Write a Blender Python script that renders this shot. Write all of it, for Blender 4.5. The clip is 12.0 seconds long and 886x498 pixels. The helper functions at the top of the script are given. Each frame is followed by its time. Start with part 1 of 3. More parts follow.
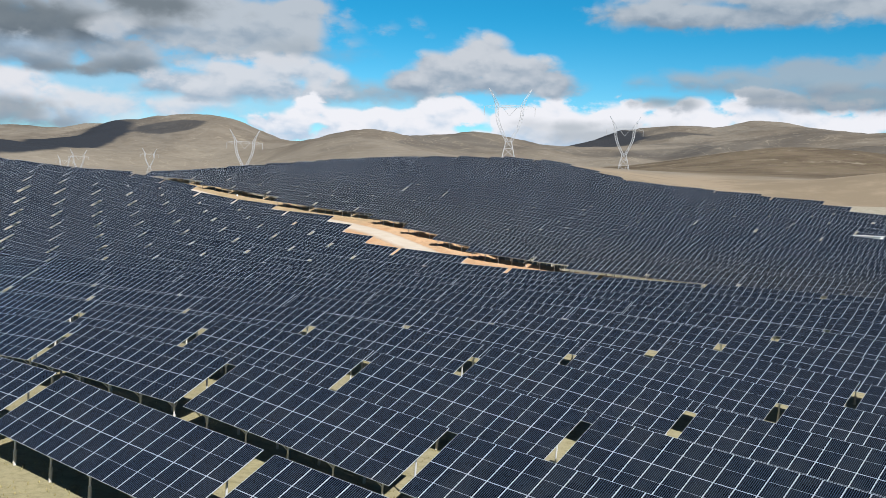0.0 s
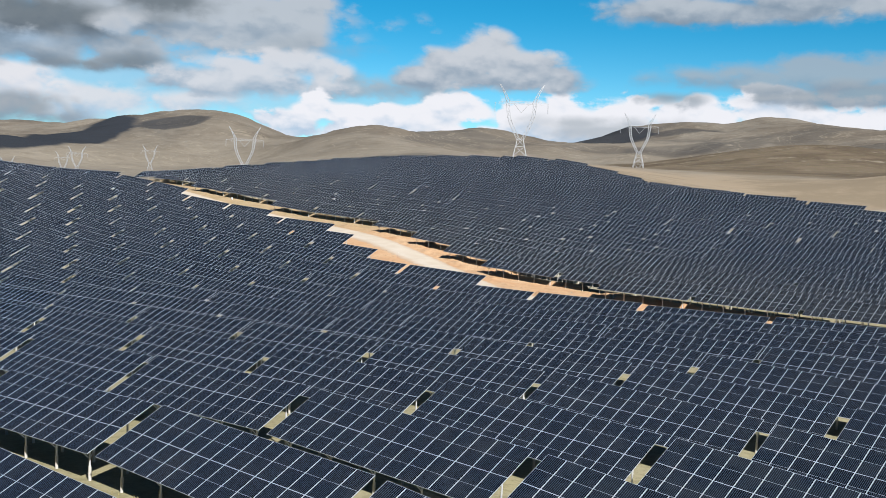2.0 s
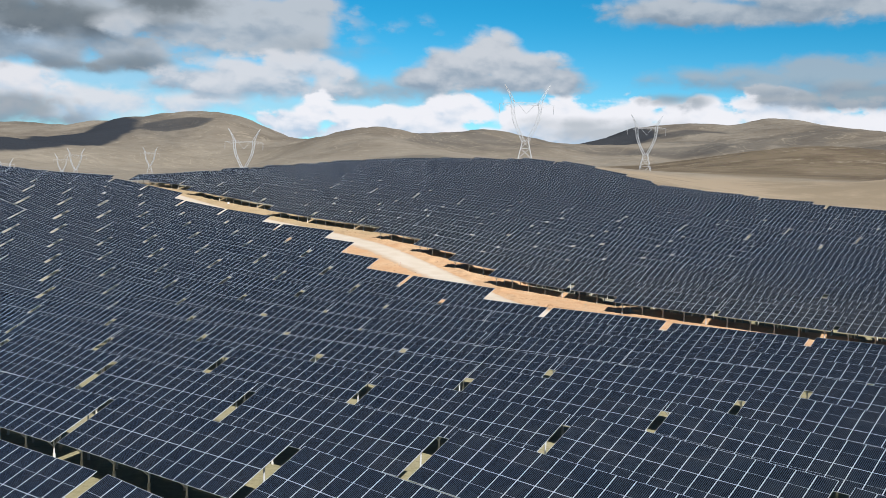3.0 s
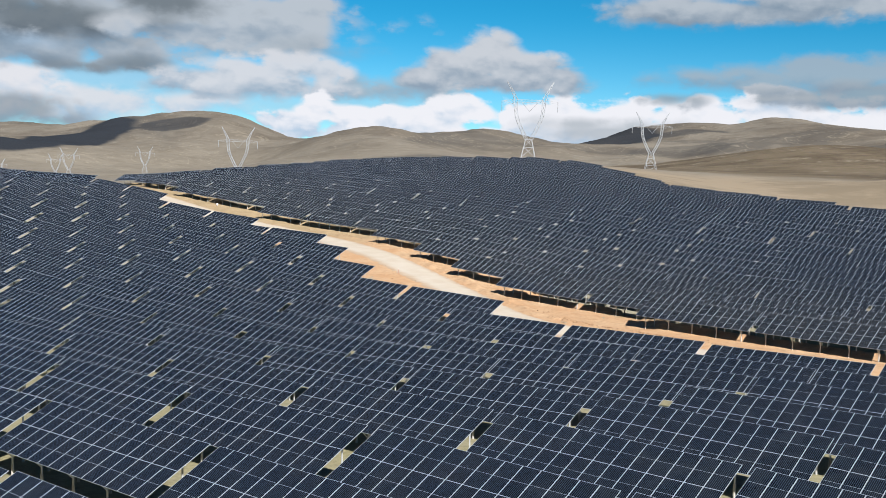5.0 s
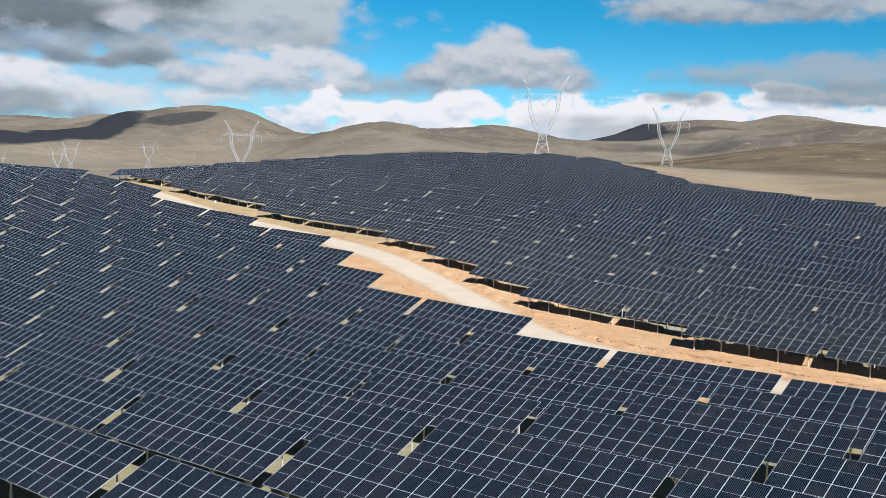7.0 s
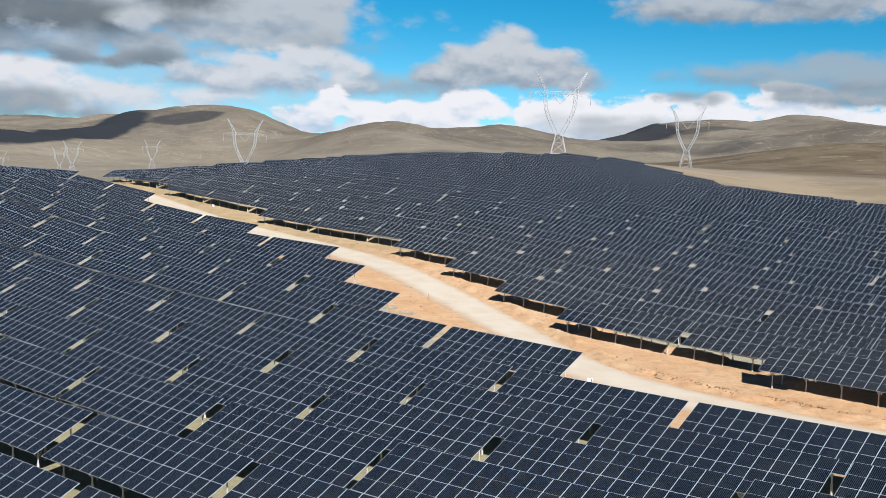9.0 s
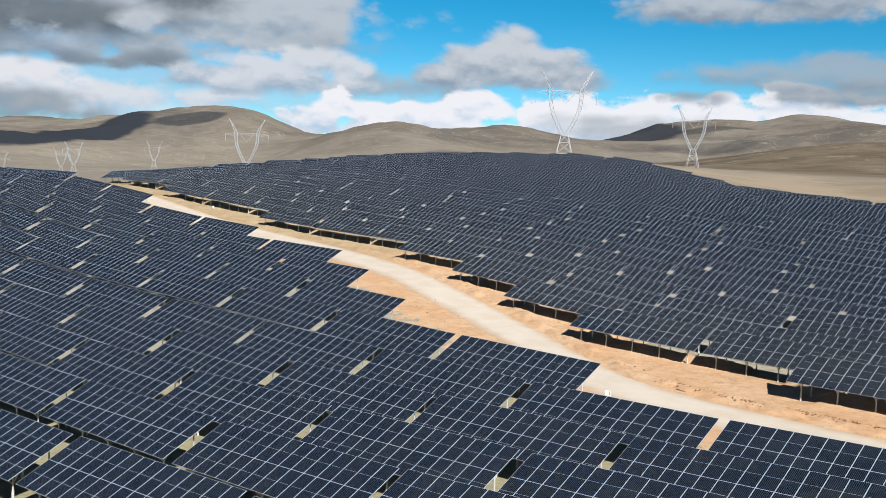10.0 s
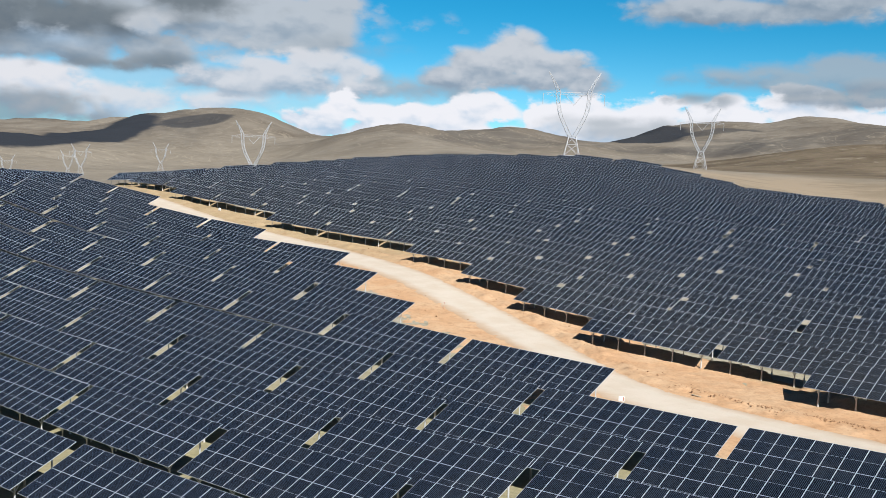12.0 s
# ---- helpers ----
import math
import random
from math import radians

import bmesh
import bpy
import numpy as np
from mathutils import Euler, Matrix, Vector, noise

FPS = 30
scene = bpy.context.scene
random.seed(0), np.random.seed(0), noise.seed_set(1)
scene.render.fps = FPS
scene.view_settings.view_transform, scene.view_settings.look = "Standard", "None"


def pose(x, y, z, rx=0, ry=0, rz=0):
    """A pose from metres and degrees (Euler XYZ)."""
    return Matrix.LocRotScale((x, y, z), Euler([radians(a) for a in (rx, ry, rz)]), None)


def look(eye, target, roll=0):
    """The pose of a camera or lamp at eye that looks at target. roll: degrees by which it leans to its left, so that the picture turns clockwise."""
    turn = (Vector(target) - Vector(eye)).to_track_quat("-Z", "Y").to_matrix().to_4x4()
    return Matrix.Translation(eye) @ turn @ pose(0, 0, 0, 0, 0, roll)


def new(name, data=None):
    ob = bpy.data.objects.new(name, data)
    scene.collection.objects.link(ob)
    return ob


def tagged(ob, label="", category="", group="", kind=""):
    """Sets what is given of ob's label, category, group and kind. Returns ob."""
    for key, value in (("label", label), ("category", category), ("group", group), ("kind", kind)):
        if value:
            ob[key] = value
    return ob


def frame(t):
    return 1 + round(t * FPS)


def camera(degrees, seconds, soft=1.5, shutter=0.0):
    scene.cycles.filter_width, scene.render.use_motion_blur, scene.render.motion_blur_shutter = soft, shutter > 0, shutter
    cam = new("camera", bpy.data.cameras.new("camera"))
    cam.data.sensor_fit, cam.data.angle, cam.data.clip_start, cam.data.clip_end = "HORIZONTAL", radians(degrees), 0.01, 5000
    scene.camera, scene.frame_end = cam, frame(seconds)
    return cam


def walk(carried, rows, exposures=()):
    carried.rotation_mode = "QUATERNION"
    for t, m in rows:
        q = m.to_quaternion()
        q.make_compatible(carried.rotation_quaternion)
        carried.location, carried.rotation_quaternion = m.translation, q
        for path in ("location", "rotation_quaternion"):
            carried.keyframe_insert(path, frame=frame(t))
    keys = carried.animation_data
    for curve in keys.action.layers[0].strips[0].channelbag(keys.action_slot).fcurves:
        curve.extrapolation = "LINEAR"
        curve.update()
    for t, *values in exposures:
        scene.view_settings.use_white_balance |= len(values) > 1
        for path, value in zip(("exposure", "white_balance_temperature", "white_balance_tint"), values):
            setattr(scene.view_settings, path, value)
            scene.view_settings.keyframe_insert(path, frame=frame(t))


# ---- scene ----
from math import atan2, cos, exp, hypot, pi, sin, sqrt

# ---------------------------------------------------------------- camera
cam = camera(45.0, 12.0, soft=0.8)
# seconds, x, y, z, pitch, roll, yaw
ROWS = [
    (0.0, 0.00, 0.00, 16.40, -4.00, -1.89, 0.13),
    (0.5, -0.49, 5.45, 16.53, -4.00, -1.92, 0.22),
    (1.0, -0.99, 11.83, 17.14, -4.11, -1.89, 0.29),
    (1.5, -1.22, 17.51, 17.65, -4.19, -1.92, 0.36),
    (2.0, -1.46, 23.97, 18.12, -4.24, -1.99, 0.45),
    (2.5, -1.71, 29.59, 18.52, -4.21, -1.99, 0.53),
    (3.0, -1.93, 35.24, 18.58, -4.16, -1.95, 0.60),
    (5.0, -2.49, 51.80, 18.42, -4.17, -1.88, 0.59),
    (5.5, -2.70, 55.70, 18.41, -4.26, -1.92, 0.65),
    (6.0, -3.02, 60.45, 18.42, -4.31, -1.98, 0.75),
    (6.5, -3.51, 64.87, 18.39, -4.34, -2.06, 0.85),
    (7.0, -4.17, 69.92, 18.42, -4.39, -2.19, 0.99),
    (9.0, -6.72, 90.23, 18.65, -4.41, -2.23, 1.37),
    (9.5, -7.12, 93.59, 18.58, -4.40, -2.17, 1.46),
    (10.0, -7.35, 96.11, 18.55, -4.39, -2.13, 1.54),
    (10.5, -7.48, 97.32, 18.53, -4.38, -2.12, 1.62),
    (11.0, -7.60, 97.68, 18.48, -4.37, -2.12, 1.68),
    (11.5, -7.68, 97.78, 18.48, -4.33, -2.15, 1.76),
    (12.0, -7.78, 97.77, 18.48, -4.29, -2.14, 1.87),
]
walk(cam, [(t, pose(x, y, z, 90 + pitch, roll, yaw)) for t, x, y, z, pitch, roll, yaw in ROWS])

# ---------------------------------------------------------------- light
SUN_WAY = Vector((0.575, -1.22, 1.0)).normalized()
SUN_EL = math.asin(SUN_WAY.z)
SUN_AZ = atan2(SUN_WAY.x, SUN_WAY.y)

lamp = bpy.data.lights.new("sun", "SUN")
lamp.energy, lamp.angle, lamp.color = 5.0, radians(0.53), (0.98, 0.96, 0.915)
sun = new("sun", lamp)
sun.matrix_world = look((0, 0, 400), Vector((0, 0, 400)) - SUN_WAY)
scene.view_settings.exposure = 0.82

world = bpy.data.worlds.new("sky")
scene.world = world
world.use_nodes = True


class Net:
    """A small builder of node trees."""

    def __init__(self, tree):
        self.tree = tree
        tree.nodes.clear()

    def node(self, kind):
        return self.tree.nodes.new(kind)

    def plug(self, socket, value):
        if isinstance(value, bpy.types.NodeSocket):
            self.tree.links.new(value, socket)
        elif value is not None:
            socket.default_value = value

    def math(self, op, a, b=None, c=None, clamp=False):
        n = self.node("ShaderNodeMath")
        n.operation, n.use_clamp = op, clamp
        for i, v in enumerate((a, b, c)):
            self.plug(n.inputs[i], v)
        return n.outputs[0]

    def ramp(self, x, lo, hi, to_lo=0.0, to_hi=1.0, smooth=True):
        n = self.node("ShaderNodeMapRange")
        n.interpolation_type = "SMOOTHSTEP" if smooth else "LINEAR"
        for i, v in enumerate((x, lo, hi, to_lo, to_hi)):
            self.plug(n.inputs[i], v)
        return n.outputs[0]

    def mix(self, f, a, b, blend="MIX"):
        n = self.node("ShaderNodeMix")
        n.data_type, n.blend_type = "RGBA", blend
        self.plug(n.inputs[0], f)
        for i, v in ((6, a), (7, b)):
            self.plug(n.inputs[i], (*v, 1) if isinstance(v, tuple) and len(v) == 3 else v)
        return n.outputs[2]

    def noise(self, where, scale, detail=4, rough=0.55, dims="3D", distortion=0.0):
        n = self.node("ShaderNodeTexNoise")
        n.noise_dimensions = dims
        self.plug(n.inputs["Vector"], where)
        n.inputs["Scale"].default_value, n.inputs["Detail"].default_value = scale, detail
        n.inputs["Roughness"].default_value, n.inputs["Distortion"].default_value = rough, distortion
        return n.outputs[0]


def make_sky():
    net = Net(world.node_tree)
    out = net.node("ShaderNodeOutputWorld")
    back = net.node("ShaderNodeBackground")
    net.plug(out.inputs[0], back.outputs[0])
    sky = net.node("ShaderNodeTexSky")
    sky.sky_type, sky.sun_disc = "NISHITA", False
    sky.sun_elevation, sky.sun_rotation = SUN_EL, SUN_AZ
    sky.altitude, sky.air_density, sky.dust_density, sky.ozone_density = 3000, 1.0, 0.2, 4.0
    back.inputs[1].default_value = 0.0656
    GAIN = 8.35
    way = net.node("ShaderNodeTexCoord").outputs["Generated"]
    sep = net.node("ShaderNodeSeparateXYZ")
    net.plug(sep.inputs[0], way)
    az = net.math("MULTIPLY", net.math("ARCTAN2", sep.outputs[0], sep.outputs[1]), 180 / pi)
    el = net.math("MULTIPLY", net.math("ARCSINE", sep.outputs[2]), 180 / pi)
    # puffs: one noise seen at the point and a little above it, so that tops are lit and bases shaded
    def puffs(lift, scale, detail, rough):
        p = net.node("ShaderNodeCombineXYZ")
        for i, v in enumerate((az, net.math("MULTIPLY", net.math("ADD", el, lift), 1.8), 0.0)):
            net.plug(p.inputs[i], v)
        return net.noise(p.outputs[0], scale, detail, rough, "2D")

    def billows(lift, scale):
        p = net.node("ShaderNodeCombineXYZ")
        for i, v in enumerate((net.math("ADD", az, net.math("MULTIPLY", puff, 2.6)), net.math("ADD", net.math("MULTIPLY", net.math("ADD", el, lift), 1.5), net.math("MULTIPLY", puff, 2.2)), 0.0)):
            net.plug(p.inputs[i], v)
        n = net.node("ShaderNodeTexVoronoi")
        n.voronoi_dimensions, n.feature = "2D", "F1"
        net.plug(n.inputs["Vector"], p.outputs[0])
        n.inputs["Scale"].default_value = scale
        return n.outputs["Distance"]

    puff, above = puffs(0.0, 0.40, 5, 0.54), puffs(0.45, 0.40, 3, 0.5)
    wide, wide_above = puffs(0.0, 0.15, 2, 0.5), puffs(0.9, 0.15, 2, 0.5)
    heap, heap_above = billows(0.0, 0.62), billows(0.28, 0.62)
    shift = net.math("ADD", net.math("MULTIPLY", net.math("SUBTRACT", puff, 0.5), 1.5), net.math("MULTIPLY", net.math("SUBTRACT", wide, 0.5), 1.2))
    shift = net.math("ADD", shift, net.math("MULTIPLY", net.math("SUBTRACT", 0.46, heap), 0.45))
    relief = net.math("ADD", net.math("MULTIPLY", net.math("SUBTRACT", puff, above), 1.7), net.math("MULTIPLY", net.math("SUBTRACT", wide, wide_above), 1.3))
    relief = net.math("ADD", relief, net.math("MULTIPLY", net.math("SUBTRACT", heap_above, heap), 0.6))
    haze = net.ramp(el, 0.5, 9.0)
    blue = net.mix(haze, (0.58, 0.94, 0.95), (0.10, 0.75, 0.845))
    blue = net.mix(net.ramp(el, 11.0, 26.0), blue, (0.20, 0.225, 0.28))
    colour = net.mix(1.0, sky.outputs[0], blue, "MULTIPLY")
    # each cloud: base, top (degrees), lit tone, shaded tone, density, softness, raggedness, lobes of (azimuth, elevation, half width, half height)
    clouds = [
        (1.16, 5.30, 0.62, 0.5, 0.45, 0.9, 0.9, [(-17.3, 3.85, 10.0, 2.12), (-5.4, 2.99, 6.1, 0.91), (-27.2, 2.95, 6.1, 2.12)]),
        (1.72, 3.72, 0.8, 0.64, 0.92, 0.45, 0.9, [(-17.0, 2.90, 4.2, 0.79), (-14.1, 3.11, 1.5, 0.55), (-19.5, 2.45, 2.7, 0.67)]),
        (2.40, 4.74, 0.85, 0.64, 0.98, 0.4, 1, [(-22.8, 3.73, 2.6, 1.09), (-25.7, 3.58, 3.3, 1.27)]),
        (1.18, 2.99, 0.30, 0.27, 0.7, 0.5, 0.7, [(-22.1, 2.50, 1.7, 0.61), (-24.7, 2.16, 2.4, 0.73), (-20.3, 1.90, 1.8, 0.30)]),
        (4.59, 8.82, 0.6, 0.37, 0.97, 0.5, 1, [(-14.6, 7.57, 8.5, 1.88), (-10.3, 7.13, 3.6, 1.33), (-8.0, 7.98, 1.8, 1.21), (-20.9, 5.85, 5.8, 1.52), (-17.3, 5.55, 2.4, 1.09), (-27.9, 6.05, 7.9, 2.73)]),
        (5.22, 8.47, 0.2, 0.15, 0.9, 0.8, 0.9, [(-21.9, 6.91, 5.8, 1.09), (-18.7, 6.51, 2.1, 0.73), (-15.7, 8.18, 2.7, 0.61), (-26.4, 6.44, 4.8, 1.21)]),
        (5.68, 7.36, 0.66, 0.55, 0.85, 0.4, 0.9, [(-17.4, 6.77, 1.1, 0.67), (-21.6, 5.57, 1.8, 0.36)]),
        (4.39, 5.35, 0.27, 0.210, 0.80, 0.50, 0.60, [(-16.9, 4.90, 1.5, 0.42), (-19.1, 4.70, 1.7, 0.27)]),
        (5.44, 6.60, 0.45, 0.400, 0.45, 0.60, 0.60, [(-6.7, 5.99, 1.7, 0.30), (-8.5, 6.37, 1.2, 0.36)]),
        (3.41, 4.97, 0.5, 0.4, 0.85, 0.6, 0.9, [(-4.0, 4.06, 3.0, 0.61), (-1.7, 4.38, 1.8, 0.67), (-5.5, 4.46, 1.5, 0.48)]),
        (3.61, 5.40, 0.76, 0.47, 0.95, 0.35, 0.9, [(-12.8, 4.22, 2.9, 0.73), (-11.7, 4.86, 1.5, 0.61), (-9.3, 5.10, 1.3, 0.61), (-7.0, 5.04, 1.5, 0.67), (-10.2, 4.18, 4.2, 0.55), (-14.5, 3.87, 1.8, 0.36)]),
        (0.76, 3.84, 0.95, 0.66, 1, 0.25, 1.25, [(-7.5, 2.96, 0.8, 0.67), (-8.8, 2.19, 1.4, 0.42), (-5.1, 2.70, 1.4, 0.73), (-2.6, 2.72, 2.3, 0.67), (1.2, 3.31, 1.8, 0.85), (-0.6, 2.88, 2.0, 0.73), (3.4, 3.03, 1.9, 0.85), (5.8, 3.11, 2.0, 0.79), (8.6, 3.19, 2.3, 0.79), (9.5, 3.74, 1.3, 0.55), (12.4, 3.18, 2.9, 0.67), (13.2, 3.84, 1.5, 0.42), (16.5, 3.45, 1.9, 0.85), (16.2, 3.90, 1.2, 0.55), (19.2, 3.17, 3.0, 0.55), (22.6, 3.45, 3.9, 0.73), (27.7, 3.51, 5.2, 0.85), (0.0, 1.83, 8.2, 0.67), (11.3, 2.33, 7.3, 0.61), (-6.9, 1.80, 3.3, 0.36)]),
        (1.70, 3.03, 0.45, 0.38, 0.7, 0.5, 0.6, [(8.1, 2.29, 2.3, 0.33), (6.7, 2.66, 1.5, 0.24), (9.8, 2.58, 1.2, 0.24)]),
        (3.67, 4.56, 0.4, 0.34, 0.85, 0.4, 0.8, [(18.9, 4.00, 2.3, 0.39), (21.5, 4.26, 2.7, 0.73), (11.2, 4.14, 1.4, 0.24)]),
        (4.55, 5.63, 0.48, 0.37, 0.8, 0.5, 0.8, [(14.2, 4.94, 3.3, 0.39), (16.0, 5.20, 1.8, 0.42), (13.2, 5.16, 1.4, 0.30), (19.5, 5.45, 3.0, 0.73), (23.2, 5.54, 3.3, 0.91)]),
        (4.22, 7.03, 0.68, 0.40, 1, 0.3, 0.65, [(1.8, 6.10, 1.9, 1.27), (1.6, 6.80, 0.8, 0.61), (0.3, 5.52, 2.1, 0.91), (3.8, 5.52, 1.9, 0.91), (5.1, 5.09, 1.4, 0.67), (2.3, 4.83, 4.2, 0.67), (1.8, 6.69, 0.6, 0.48), (-1.6, 4.92, 1.2, 0.55)]),
        (7.77, 10.10, 0.58, 0.34, 0.97, 0.4, 0.8, [(13.5, 8.55, 5.3, 0.73), (10.9, 8.59, 2.0, 0.67), (17.3, 8.75, 3.0, 0.91), (14.8, 9.82, 6.7, 1.03), (20.7, 9.18, 3.0, 0.91)]),
        # round the rest of the horizon
        (4, 14, 0.45, 0.25, 0.9, 0.5, 1.0, [(-44, 9, 16, 4), (48, 10, 18, 4), (-75, 5, 24, 2.5), (95, 6, 30, 3)]),
        (8, 18, 0.36, 0.24, 0.6, 0.6, 1.0, [(150, 12, 40, 4), (-120, 14, 36, 4)]),
    ]
    where = net.node("ShaderNodeCombineXYZ")
    net.plug(where.inputs[0], az), net.plug(where.inputs[1], el)
    floor_line = net.math("MULTIPLY_ADD", puff, 1.1, net.math("SUBTRACT", el, 0.55))
    for base, top, lit, dim, dense, soft, rag, lobes in clouds:
        body = None
        for a, e, w, h in lobes:
            local, far = net.node("ShaderNodeVectorMath"), net.node("ShaderNodeVectorMath")
            local.operation, far.operation = "MULTIPLY_ADD", "LENGTH"
            net.plug(local.inputs[0], where.outputs[0])
            local.inputs[1].default_value, local.inputs[2].default_value = (1 / w, 1 / h, 0), (-a / w, -e / h, 0)
            net.plug(far.inputs[0], local.outputs[0])
            deep = float(min(w, h, 1.2))
            lobe = net.math("MULTIPLY_ADD", far.outputs["Value"], -deep, deep + 0.14)
            body = lobe if body is None else net.math("SMOOTH_MAX", body, lobe, 0.25)
        cover = net.ramp(net.math("MULTIPLY_ADD", shift, 0.9 * rag, body), -0.5 * soft, soft, 0.0, dense)
        cover = net.math("MULTIPLY", cover, net.ramp(floor_line, base - 0.35, base + 0.25))
        rise = net.math("MULTIPLY_ADD", el, 0.6 / (top - base), -0.6 * base / (top - base))
        tone = net.ramp(net.math("MULTIPLY_ADD", relief, 0.4 + 0.5 * max(lit - 0.5, 0.0), rise), -0.16, 0.52)
        white = min(max((lit - 0.3) / 0.55, 0.0), 1.0)
        low = tuple(k * dim * GAIN for k in (0.70, 0.93, 1.20))
        high = tuple(k * lit * GAIN for k in (0.78 + 0.17 * white, 0.96, 1.12 - 0.10 * white))
        colour = net.mix(cover, colour, net.mix(tone, low, high))
    net.plug(back.inputs[0], colour)


make_sky()


# ---------------------------------------------------------------- materials
def material(name):
    m = bpy.data.materials.new(name)
    m.use_nodes = True
    net = Net(m.node_tree)
    out = net.node("ShaderNodeOutputMaterial")
    skin = net.node("ShaderNodeBsdfPrincipled")
    net.plug(out.inputs[0], skin.outputs[0])
    return m, net, skin


def bumped(net, skin, height, strength, distance):
    b = net.node("ShaderNodeBump")
    b.inputs["Strength"].default_value, b.inputs["Distance"].default_value = strength, distance
    net.plug(b.inputs["Height"], height)
    net.plug(skin.inputs["Normal"], b.outputs[0])


def place_of(net):
    return net.node("ShaderNodeNewGeometry").outputs["Position"]


# patches where cloud shade is put into the hill colour
CLOUD_SHADE = [(-752.0, 2090.0, 84.0, 430.0, 1.0), (-612.0, 2375.0, 78.0, 95.0, 0.75), (415.0, 2880.0, 110.0, 300.0, 0.92),
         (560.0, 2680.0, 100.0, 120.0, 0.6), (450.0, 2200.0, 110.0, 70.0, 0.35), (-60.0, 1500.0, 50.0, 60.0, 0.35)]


def make_grass():
    m, net, skin = material("dry_grass")
    p = place_of(net)
    sep = net.node("ShaderNodeSeparateXYZ")
    net.plug(sep.inputs[0], p)
    wide, mid, fine, tuft = net.noise(p, 0.012, 5, 0.6), net.noise(p, 0.15, 5, 0.6), net.noise(p, 2.2, 6, 0.75), net.noise(p, 0.8, 5, 0.7)
    c = net.mix(net.ramp(wide, 0.35, 0.65), (0.285, 0.256, 0.150), (0.335, 0.308, 0.216))
    c = net.mix(net.ramp(mid, 0.4, 0.68), c, (0.318, 0.285, 0.168))
    c = net.mix(net.math("MULTIPLY", net.ramp(fine, 0.42, 0.7), 0.5), c, (0.150, 0.128, 0.076))
    c = net.mix(net.math("MULTIPLY", net.ramp(tuft, 0.50, 0.62), 0.4), c, (0.185, 0.168, 0.092))
    pale = net.mix(net.ramp(tuft, 0.42, 0.6), (0.345, 0.318, 0.262), (0.255, 0.232, 0.180))
    c = net.mix(net.ramp(net.math("ADD", sep.outputs[1], net.math("MULTIPLY", net.math("SUBTRACT", wide, 0.5), 60.0)), 170.0, 240.0), c, pale)
    # bare, tan ground past the field
    bare = net.mix(net.ramp(net.noise(p, 0.03, 5, 0.65), 0.4, 0.62), (0.275, 0.222, 0.162), (0.212, 0.172, 0.124))
    c = net.mix(net.ramp(net.math("ADD", sep.outputs[1], net.math("MULTIPLY", net.math("SUBTRACT", wide, 0.5), 80.0)), 380.0, 440.0), c, bare)
    # thinner, browner cover on the hills, with darker scrub and pale stony patches
    scrub, stony = net.noise(p, 0.0032, 6, 0.62, distortion=0.6), net.noise(p, 0.011, 7, 0.68)
    hill = net.mix(net.ramp(scrub, 0.38, 0.62), (0.192, 0.170, 0.142), (0.144, 0.124, 0.102))
    hill = net.mix(net.math("MULTIPLY", net.ramp(stony, 0.46, 0.66), 0.5), hill, (0.090, 0.074, 0.060))
    hill = net.mix(net.math("MULTIPLY", net.ramp(stony, 0.36, 0.24), 0.5), hill, (0.285, 0.257, 0.209))
    low = net.ramp(net.math("ADD", sep.outputs[2], net.math("MULTIPLY", net.math("SUBTRACT", scrub, 0.5), 60.0)), 85.0, 20.0)
    hill = net.mix(net.math("MULTIPLY", low, 0.6), hill, (0.232, 0.206, 0.168))
    # broad dark bands in the upper slopes' colour, in place of cloud shadows
    moved = net.node("ShaderNodeVectorMath")
    moved.operation = "ADD"
    net.plug(moved.inputs[0], p)
    moved.inputs[1].default_value = (1010.0, 350.0, 0.0)
    band = net.noise(moved.outputs[0], 0.0019, 6, 0.56, distortion=1.4)
    high = net.ramp(net.math("ADD", sep.outputs[2], net.math("MULTIPLY", net.math("SUBTRACT", scrub, 0.5), 50.0)), 35.0, 75.0)
    hill = net.mix(net.math("MULTIPLY", net.math("MULTIPLY", net.ramp(band, 0.50, 0.60), high), 0.5), hill, (0.065, 0.062, 0.061))
    speck, tracks = net.noise(p, 0.045, 7, 0.72), net.noise(p, 0.006, 4, 0.5, distortion=2.5)
    hill = net.mix(net.math("MULTIPLY", net.ramp(speck, 0.48, 0.64), 0.26), hill, (0.112, 0.094, 0.071))
    hill = net.mix(net.math("MULTIPLY", net.ramp(speck, 0.40, 0.28), 0.35), hill, (0.296, 0.268, 0.214))
    hill = net.mix(net.math("MULTIPLY", net.ramp(net.math("ABSOLUTE", net.math("SUBTRACT", tracks, 0.5)), 0.012, 0.003), 0.35), hill, (0.311, 0.275, 0.217))
    # cloud shade painted on some slopes, ragged at its edges: x, y, half sizes, strength
    for hx, hy, ax, ay, strength in CLOUD_SHADE:
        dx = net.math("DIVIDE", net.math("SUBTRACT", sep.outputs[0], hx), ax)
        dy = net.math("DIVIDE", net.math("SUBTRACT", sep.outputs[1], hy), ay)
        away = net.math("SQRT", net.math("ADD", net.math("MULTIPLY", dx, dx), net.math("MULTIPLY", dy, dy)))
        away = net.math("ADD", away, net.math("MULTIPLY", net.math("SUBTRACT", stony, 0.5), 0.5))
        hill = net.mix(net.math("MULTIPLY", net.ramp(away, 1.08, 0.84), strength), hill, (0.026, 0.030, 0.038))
    # a low rise of red-brown soil with stony patches
    rise = net.node("ShaderNodeVectorMath")
    rise.operation = "DISTANCE"
    net.plug(rise.inputs[0], p)
    rise.inputs[1].default_value = (310.0, 900.0, 36.0)
